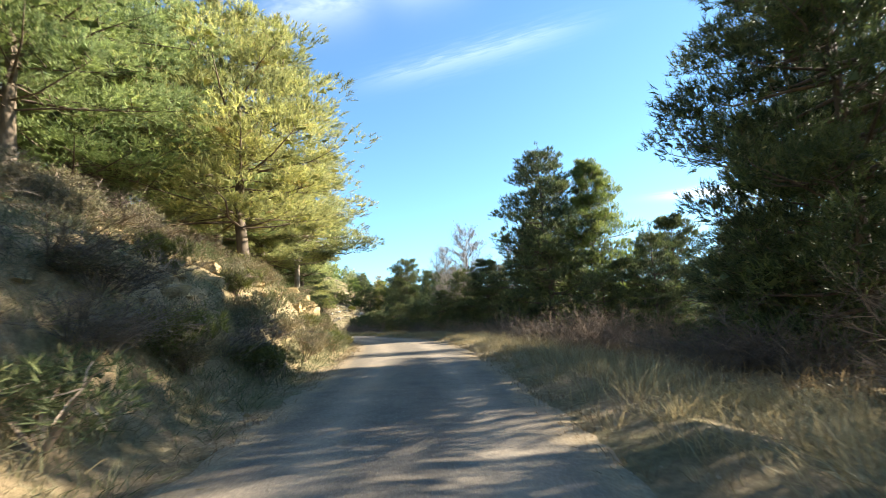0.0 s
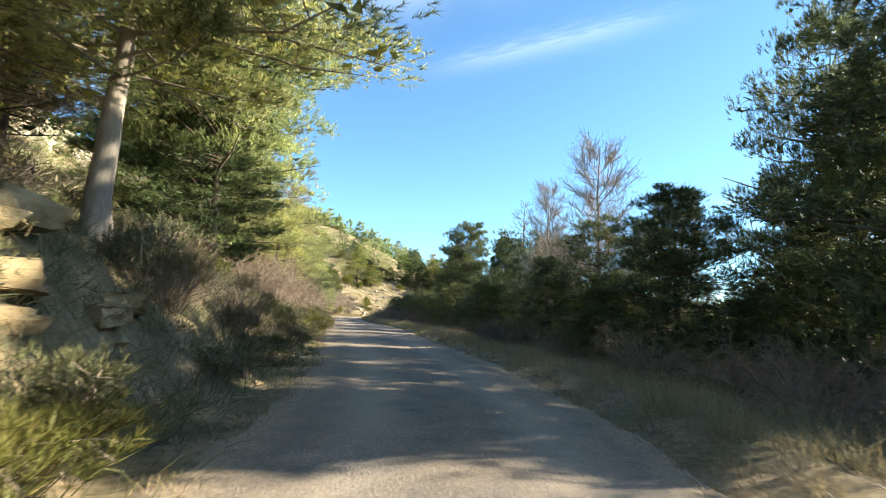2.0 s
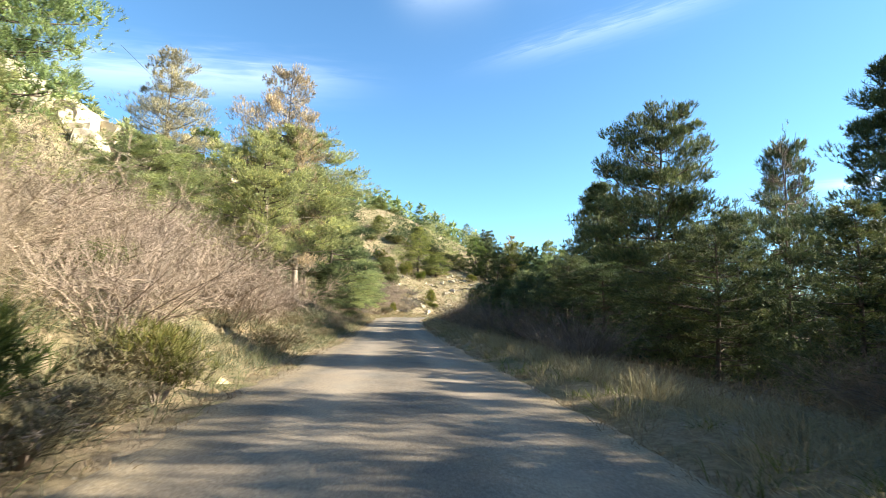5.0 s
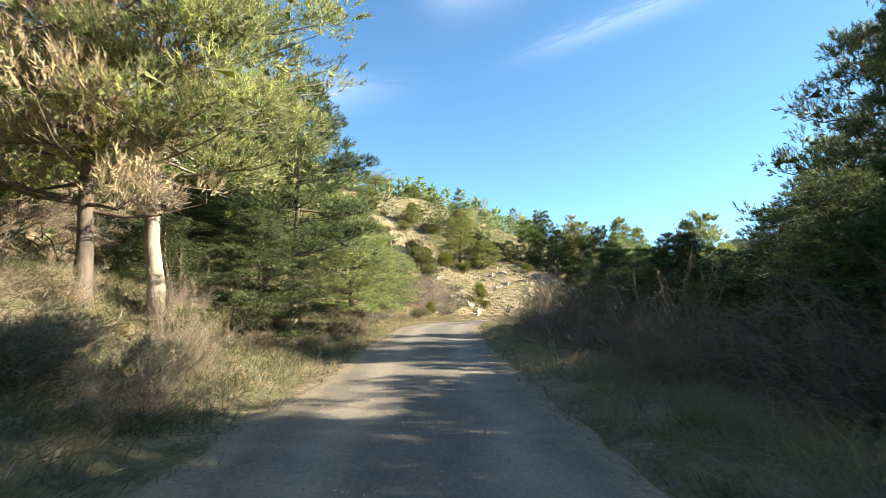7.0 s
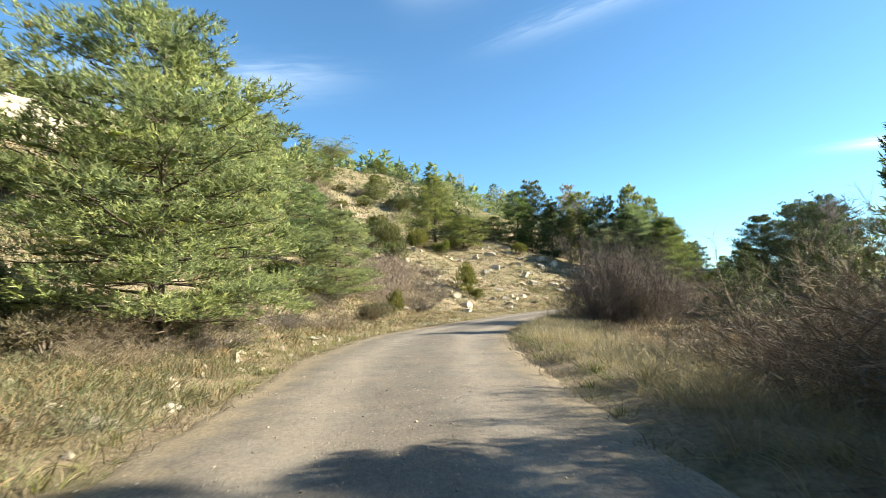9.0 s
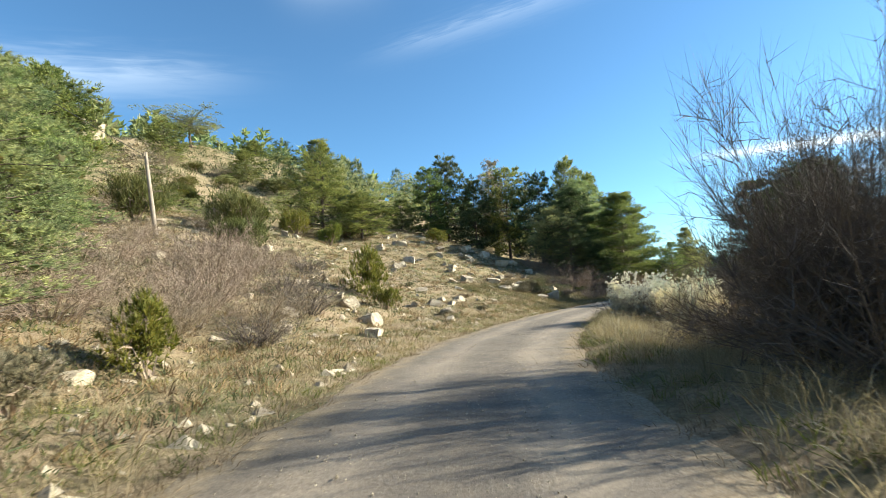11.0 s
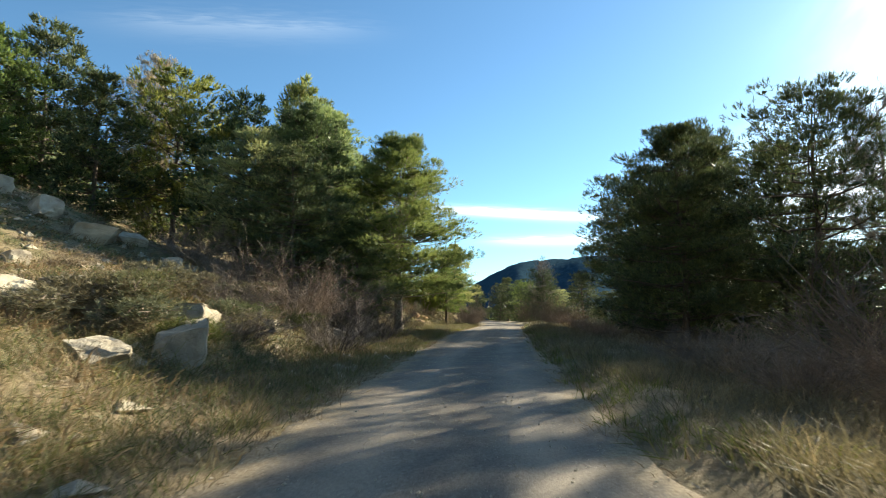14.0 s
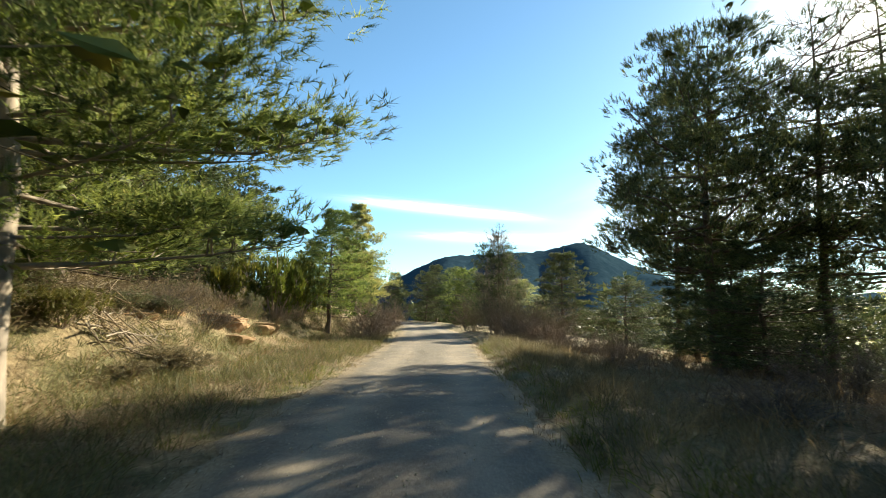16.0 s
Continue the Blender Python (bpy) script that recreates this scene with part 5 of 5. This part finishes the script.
grass("tall_dry_grass", "high pale dry grass mounded along the verge", spots_on(24, 1200, (-4, 152), (0.8, 3.2), -1), 24, STRAW, 0.52, 0.0075, 56, 0.34, 0.2)
grass("tall_dry_grass", "grey-tan withered grass tussocks along the shaded verge", spots_on(35, 620, (150, 200), (0.5, 3.4), -1), 35, SCRUB, 0.42, 0.008, 60, 0.4, 0.22)
grass("hill_brush", "mixed low brush over the hillside", np.vstack([spots_on(25, 7500, (0, 140), (9, 84), 1), spots_on(38, 3600, (112, 190), (40, 90), 1)]), 25, SCRUB_GREEN, 0.75, 0.07, 10, 0.5, 0.45)
grass("hill_brush", "brown low brush over the hillside", spots_on(26, 7000, (0, 140), (9, 80), 1), 26, STRAW_DARK, 0.7, 0.06, 10, 0.5, 0.4)
grass("slope_tufts", "small brown thyme tufts on the slope", spots_on(27, 6800, (98, 178), (1.2, 36), 1), 27, STRAW_DARK, 0.3, 0.02, 22, 0.6, 0.17)
grass("slope_tufts", "small grey-green tufts on the slope", spots_on(29, 11000, (98, 178), (1.5, 36), 1), 29, SCRUB_GREEN, 0.2, 0.02, 16, 0.6, 0.18)
grass("bank_litter", "leaf litter and brush under the pines", spots_on(28, 3000, (158, 206), (0.6, 9), 1), 28, STRAW_DARK, 0.28, 0.009, 24, 0.6, 0.2)
grass("bank_brush", "grey-green low brush under the pines", spots_on(39, 3200, (156, 206), (0.5, 8), 1), 39, SCRUB_GREEN, 0.36, 0.009, 30, 0.5, 0.2)


# ---- stones ----
ROCKS = [rock_mesh(300 + i, (1.15, 0.95, 0.95), blocky=1.0) for i in range(6)]
OCHRE = [rock_mesh(320 + i, (1.3, 0.9, 0.62), OCHRE_ROCK, blocky=1.0) for i in range(6)]


def boulder(x, y, size, k, sink=0.25, name="boulder", label="pale weathered limestone boulder on the slope", group="boulders on the slope"):
    ob = new(name, ROCKS[k % len(ROCKS)])
    ob.matrix_world = Matrix.Translation((x, y, ground_z(x, y) + size * (0.28 - sink))) @ Matrix.Rotation(k * 1.3, 4, "Z") @ Matrix.Diagonal((size, size * 0.9, size * (0.7 + 0.35 * ((k * 7) % 5) / 4), 1)) @ Matrix.Rotation(0.3 * math.sin(k * 2.7), 4, "X") @ Matrix.Rotation(0.3 * math.sin(k * 1.9), 4, "Y")
    return tagged(ob, label, "rock", group)


for k, (x, y, size) in enumerate([(-24.1, 171.3, 1.9), (-20.5, 160.8, 1.3), (-22.4, 160.4, 1.1), (-23.6, 160.6, 1.1), (-27.7, 158.4, 1.2), (-34.8, 169.1, 1.9), (-20.7, 158.4, 1.6), (-31.6, 138.2, 1.1), (-28.0, 173.5, 1.6), (-26.0, 172.5, 1.3), (-22.8, 172.5, 1.3),
                                  (-30.5, 168, 1.1), (-33, 163, 1.4), (-29, 163.5, 1.0), (-24.5, 158, 1.0), (-23.0, 161.5, 1.2), (-21.8, 157.0, 1.0), (-36.5, 175.5, 1.4), (-34.2, 135.5, 0.9), (-33.2, 140.3, 1.0), (-36.2, 142.6, 1.0)]):
    boulder(x, y, size, k)
for k in range(44):
    s, d = r_b.uniform(134, 172), r_b.uniform(5, 30)
    x, y = along(s, d)
    boulder(x, y, 0.55 + 0.75 * r_b.uniform(0, 1) ** 2, k + 5, 0.3)
for k in range(95):
    s, d = r_b.uniform(122, 174), r_b.uniform(3.5, 32)
    x, y = along(s, d)
    boulder(x, y, 0.28 + 0.75 * r_b.uniform(0, 1) ** 2, k + 3)


def spots_road(seed, n, s0, s1):
    r = np.random.default_rng(seed)
    s = r.uniform(s0, s1, n)
    a = np.clip(r.normal(size=n) * 0.7, -1.02, 1.02)
    d = a * half_width(s)
    z = np.interp(s, ARC, LINE[:, 2]) + 0.03 * (1 - a**2) + 0.002
    return np.column_stack([np.interp(s, ARC, LINE[:, 0]) + np.interp(s, ARC, NRM[:, 0]) * d, np.interp(s, ARC, LINE[:, 1]) + np.interp(s, ARC, NRM[:, 1]) * d, z])


def pebbles(name, label, spots, seed, material, lo, hi):
    r = np.random.default_rng(seed)
    oct_v = np.array([[1, 0, 0], [-1, 0, 0], [0, 1, 0], [0, -1, 0], [0, 0, 1], [0, 0, -1]], float)
    oct_f = np.array([[0, 2, 4], [2, 1, 4], [1, 3, 4], [3, 0, 4], [2, 0, 5], [1, 2, 5], [3, 1, 5], [0, 3, 5]])
    n = len(spots)
    size = lo * (hi / lo) ** (r.uniform(size=(n, 1, 1)) ** 2.2)
    v = oct_v[None] * r.uniform(0.6, 1.3, (n, 6, 1)) * np.array([1.1, 0.9, 0.6]) * size + r.normal(size=(n, 6, 3)) * 0.12 * size
    a = r.uniform(0, 6.28, n)
    c, s = np.cos(a)[:, None], np.sin(a)[:, None]
    v = np.stack([v[..., 0] * c - v[..., 1] * s, v[..., 0] * s + v[..., 1] * c, v[..., 2]], -1) + spots[:, None]
    f = (oct_f[None] + 6 * np.arange(n)[:, None, None]).reshape(-1, 3)
    return tagged(new(name, mesh_of(name, v.reshape(-1, 3), f, material)), label, "stones", kind="stuff")


pebbles("scattered_stones", "pale broken stones scattered over the slope", spots_on(11, 12500, (98, 174), (0.6, 34), 1), 11, PALE_ROCK, 0.045, 0.25)
pebbles("scattered_stones", "ochre stones fallen from the bank", spots_on(12, 2200, (-2, 98), (0.3, 6), 1), 12, OCHRE_ROCK, 0.03, 0.2)
pebbles("verge_gravel", "loose grey gravel along the road's edges", np.vstack([spots_on(13, 2600, (-2, 200), (-0.25, 0.5), 1), spots_on(14, 2200, (-2, 200), (-0.25, 0.5), -1)]), 13, PALE_ROCK, 0.012, 0.05)


pebbles("road_gravel", "loose grey-tan gravel lying on the road", np.vstack([spots_road(15, 9000, -1, 60), spots_road(16, 5000, 80, 118), spots_road(18, 12000, 116, 200)]), 15, PALE_ROCK, 0.006, 0.022)


def outcrop(s, d, n, size, seed):
    r = np.random.default_rng(seed)
    x, y = along(s, d)
    top = thing("rock_outcrop", x, y, ground_z(x, y), "yellow ochre broken rock outcrop in the road bank", "rock", "bank outcrops")
    for k in range(n):
        px, py = along(s + r.normal() * size * 1.3, d + r.normal() * size * 0.6)
        ob = part("stone", OCHRE[r.integers(0, len(OCHRE))], top)
        w = size * r.uniform(0.5, 1.2)
        ob.matrix_basis = Matrix.Translation((px - x, py - y, ground_z(px, py) - ground_z(x, y) + r.uniform(-0.2, 0.12) * w)) @ Matrix.Rotation(r.uniform(0, 6), 4, "Z") @ Matrix.Diagonal((w, w * 0.9, w * 0.75, 1))
    return top


for k, (s, d) in enumerate([(8, 6.8), (12, 6.4), (15, 6.0), (18, 6.2), (21, 5.8), (24, 5.2), (26.5, 5.4), (29, 5.0), (31, 5.6), (33.5, 5.8), (37, 6.4), (13, 8.2), (19, 8.0), (25, 7.6), (176, 5.6), (181, 5.2), (30.2, 4.9), (10, 5.2), (17, 5.1), (22.5, 4.8), (28, 4.7), (9, 4.6), (11.5, 5.6), (14, 5.3), (16, 6.8), (20, 6.8), (18.5, 4.6), (24.5, 4.4)]):
    outcrop(s, d, 12, 0.45 if s > 100 else 0.9 if 23 < s < 32 else 0.62, 400 + k)


def wood_stuff(name, label, spots, seed, material, lo, hi):
    """A far wood: rough narrow crowns of broad blades."""
    r = np.random.default_rng(seed)
    per, n = 46, len(spots)
    h = r.uniform(lo, hi, (n, 1))
    f = r.uniform(0.05, 1, (n, per)) ** 0.8
    a = r.uniform(0, 6.28, (n, per))
    w = 0.27 * h * (1 - f) ** 0.7 * r.uniform(0.5, 1.1, (n, per)) + 0.1
    c = np.stack([np.cos(a) * w, np.sin(a) * w, f * h], -1)
    d = np.stack([np.cos(a), np.sin(a), 0.5 + 0 * a], -1)
    v, fc = blades(r, (c + spots[:, None]).reshape(-1, 3), d.reshape(-1, 3), 2, 1.7, 0.8, 0.5)
    return tagged(new(name, mesh_of(name, v, fc, material)), label, "wood", kind="stuff")


def spots_xy(seed, n, x0, x1, y0, y1, keep):
    r = np.random.default_rng(seed)
    out = []
    while len(out) < n:
        x, y = r.uniform(x0, x1), r.uniform(y0, y1)
        if keep(x, y):
            out.append((x, y, ground_z(x, y) - 0.3))
    return np.array(out)


def off_road(x, y):
    k = np.argmin(np.hypot(LINE[:, 0] - x, LINE[:, 1] - y))
    return (np.array([x, y]) - LINE[k, :2]) @ NRM[k]


wood_stuff("valley_wood", "dark pine wood filling the valley below the road", spots_xy(41, 1500, 0, 260, -40, 420, lambda x, y: off_road(x, y) < -24), 41, NEEDLE_SHADE, 6, 10)
wood_stuff("crest_wood", "pine wood along the crest of the hill", spots_xy(42, 420, -130, 30, 225, 330, lambda x, y: off_road(x, y) > 14), 42, NEEDLE, 6, 10)
wood_stuff("hilltop_wood", "scattered pines over the hilltop", spots_xy(43, 110, -190, -80, 60, 260, lambda x, y: off_road(x, y) > 70), 43, NEEDLE, 4, 8)


# ---- utility pole ----
def utility_pole(x, y, tall):
    top = thing("utility_pole", x, y, ground_z(x, y), "weathered leaning wooden utility pole on the hillside", "pole")
    v, f = tubes([(np.array([[0.35, 0, -0.5], [0, 0, tall * 0.5], [-0.3, 0, tall]]), np.array([0.15, 0.13, 0.1]))], 10)
    part("pole", mesh_of("pole", v, f, BARK_PALE, True), top)
    v, f = tubes([(np.array([[-0.3, -0.14, tall - 0.25], [-0.3, -0.14, tall - 0.05]]), np.array([0.05, 0.03]))], 8)
    part("insulator", mesh_of("insulator", v, f, PALE_ROCK, True), top)
    return top


pole_foot = ground_z(-46.9, 146.15)
utility_pole(-46.9, 146.15, 11.7 - pole_foot)
WIRE, wnn, wll, wbb = mat("black_cable", 0.5)
wbb.inputs["Base Color"].default_value = (0.03, 0.03, 0.03, 1)
a0, a1 = np.array([-47.2, 146.0, 11.5]), np.array([-45.0, 88.0, 22.0])
q = np.linspace(0, 1, 24)[:, None]
sag = np.array([0, 0, -1.6]) * (4 * q * (1 - q))
wv, wf = tubes([(a0 + (a1 - a0) * q + sag, np.full(24, 0.02))], 4)
tagged(new("overhead_cable", mesh_of("overhead_cable", wv, wf, WIRE)), "thin black overhead cable over the hillside", "cable")


# ---- cut branches and bare earth under the pines ----
def brush_pile(x, y, seed):
    """A heap of lopped branches: long crooked sticks lying over one another."""
    r = np.random.default_rng(seed)
    top = thing("brushwood_pile", x, y, ground_z(x, y), "heap of cut dry pine branches beside the road", "branches")
    for k in range(46):
        a, ln = r.uniform(-0.9, 0.9) + (0.6 if k % 2 else 2.6), r.uniform(0.6, 1.5)
        mid = np.array([r.normal() * 0.75, r.normal() * 0.4, 0])
        way = np.array([math.cos(a), math.sin(a), r.normal() * 0.22])
        q = np.linspace(-0.5, 0.5, 6)[:, None]
        pts = mid + q * ln * way + r.normal(size=(6, 3)) * 0.035
        pts[:, 2] += [ground_z(x + p[0], y + p[1]) - ground_z(x, y) + 0.06 for p in pts] + r.uniform(0, 0.55) * (1 - 0.3 * abs(mid[0]))
        rows = [(pts, r.uniform(0.007, 0.02) * np.linspace(1.2, 0.45, 6))]
        for _ in range(4):
            p = pts[r.integers(1, 6)]
            rows.append((np.array([p, p + unit(way + r.normal(size=3) * 0.6) * r.uniform(0.2, 0.5)]), np.array([0.009, 0.004])))
        v, f = tubes(rows, 5)
        part("branch", mesh_of("branch", v, f, TWIG_TAN if k % 3 else BARK_PALE, True), top)
    return top


brush_pile(-8.7, 178.6, 61)
brush_pile(-8.9, 180.2, 62)
RED_EARTH = rock_material("red_earth", (0.29, 0.185, 0.11), (0.41, 0.29, 0.19), (0.17, 0.11, 0.07))


def earth_bank(x, y, size, seed):
    r = np.random.default_rng(seed)
    top = thing("earth_bank", x, y, ground_z(x, y), "bare orange earth bank with broken clods", "earth")
    for k in range(5):
        px, py = x + r.normal() * size, y + r.normal() * size
        ob = part("clod", CLODS[k % 3], top)
        w = size * r.uniform(0.9, 1.6)
        ob.matrix_basis = Matrix.Translation((px - x, py - y, ground_z(px, py) - ground_z(x, y) - 0.34 * w)) @ Matrix.Rotation(r.uniform(0, 6), 4, "Z") @ Matrix.Diagonal((w, w, w * 0.9, 1))
    return top


CLODS = [rock_mesh(340 + i, (1.4, 1.2, 0.8), RED_EARTH) for i in range(3)]
earth_bank(-5.6, 183.4, 0.9, 71)
earth_bank(-4.0, 185.2, 0.8, 72)
earth_bank(-7.2, 181.6, 0.8, 73)


# ---- cliff band and far hills ----
CLIFFS = [(-97, 129), (-93, 134), (-88, 139), (-84, 143), (-80, 147), (-75, 150), (-106, 120), (-112, 134), (-115, 146), (-108, 158), (-104, 166), (-99, 174), (-96, 181), (-92, 189), (-102, 110)]


def cliff(x, y, seed):
    r = np.random.default_rng(seed)
    top = thing("cliff", x, y, ground_z(x, y), "pale limestone cliff along the hilltop", "cliff", "hilltop cliffs")
    for k in range(7):
        px, py = x + r.normal() * 3.5, y + r.normal() * 3.5
        ob = part("block", ROCKS[r.integers(0, len(ROCKS))], top)
        w = r.uniform(4, 8.5)
        ob.matrix_basis = Matrix.Translation((px - x, py - y, ground_z(px, py) - ground_z(x, y) + 1.0)) @ Matrix.Rotation(r.uniform(0, 6), 4, "Z") @ Matrix.Diagonal((w, w, w * 0.9, 1))
    return top


for k in range(7):
    cliff(*along(38 + 13 * k, 84 + 4 * math.sin(k * 2.0)), 500 + k)
for k, (x, y) in enumerate(CLIFFS):
    cliff(x, y, 520 + k)


def far_hill(name, label, bearing, half_angle, dist, crest, seed, material):
    """A ridge far off: bearing in degrees to the right of +y, as seen from the middle of the walk."""
    r = np.random.default_rng(seed)
    a = np.linspace(-half_angle, half_angle, 90)
    k = np.linspace(0, 1, 24)
    env = np.clip(1 - np.abs(a / half_angle) ** 2.4, 0, 1)
    wav = sum(r.uniform(0.02, 0.07) * np.sin(a * r.uniform(0.1, 0.6) + r.uniform(0, 6)) for _ in range(6))
    zc = crest * env * (1 + wav)
    az = np.radians(bearing + a)
    rad = dist * (0.45 + 0.55 * k)
    rr = rad[None] + 20 * np.sin(a * 0.8)[:, None]
    x, y = -15 + np.sin(az)[:, None] * rr, 130 + np.cos(az)[:, None] * rr
    z = -22 + (zc[:, None] + 22) * soft_step(k)[None] + 3 * wobble(x, y, 0.03, seed)
    z = z + (zc[:, None] > 2) * r.uniform(0, 1, z.shape) * 4 * k[None]
    v = np.stack([x, y, z], -1).reshape(-1, 3)
    m, n = len(a), len(k)
    i, j = np.meshgrid(np.arange(m - 1), np.arange(n - 1), indexing="ij")
    f = np.stack([i * n + j, (i + 1) * n + j, (i + 1) * n + j + 1, i * n + j + 1], -1).reshape(-1, 4)[:, ::-1]
    return tagged(new(name, mesh_of(name, v, f, material, True)), label, "hill", kind="structure"), (az, zc, dist)


def hazed_forest_material():
    m, n, l, b = mat("haze_blue_wooded_hill", 1.0)
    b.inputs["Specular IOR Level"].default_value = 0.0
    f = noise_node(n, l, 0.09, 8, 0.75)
    # blue haze of the distance is painted into the wood's base colour
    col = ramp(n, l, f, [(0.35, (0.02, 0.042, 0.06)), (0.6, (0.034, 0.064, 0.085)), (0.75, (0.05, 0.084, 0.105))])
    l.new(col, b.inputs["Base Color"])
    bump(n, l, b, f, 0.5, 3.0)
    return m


FAR = hazed_forest_material()
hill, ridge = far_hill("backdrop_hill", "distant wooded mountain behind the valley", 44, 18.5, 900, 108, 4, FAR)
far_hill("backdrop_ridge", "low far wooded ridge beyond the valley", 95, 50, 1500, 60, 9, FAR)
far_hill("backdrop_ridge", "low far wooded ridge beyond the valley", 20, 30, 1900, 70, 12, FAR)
mast = thing("antenna_mast", 592, 799, 92, "thin grey antenna mast on the far mountain", "mast")
v, f = tubes([(np.array([[0, 0, 0], [0, 0, 14.0], [0, 0, 24.0]]), np.array([0.6, 0.5, 0.3]))], 6)
part("pole", mesh_of("pole", v, f, DEADWOOD), mast)
for protos in list(PINES.values()) + list(BUSHES.values()):
    for p in protos:
        for o in (p, *p.children_recursive):
            bpy.data.objects.remove(o)
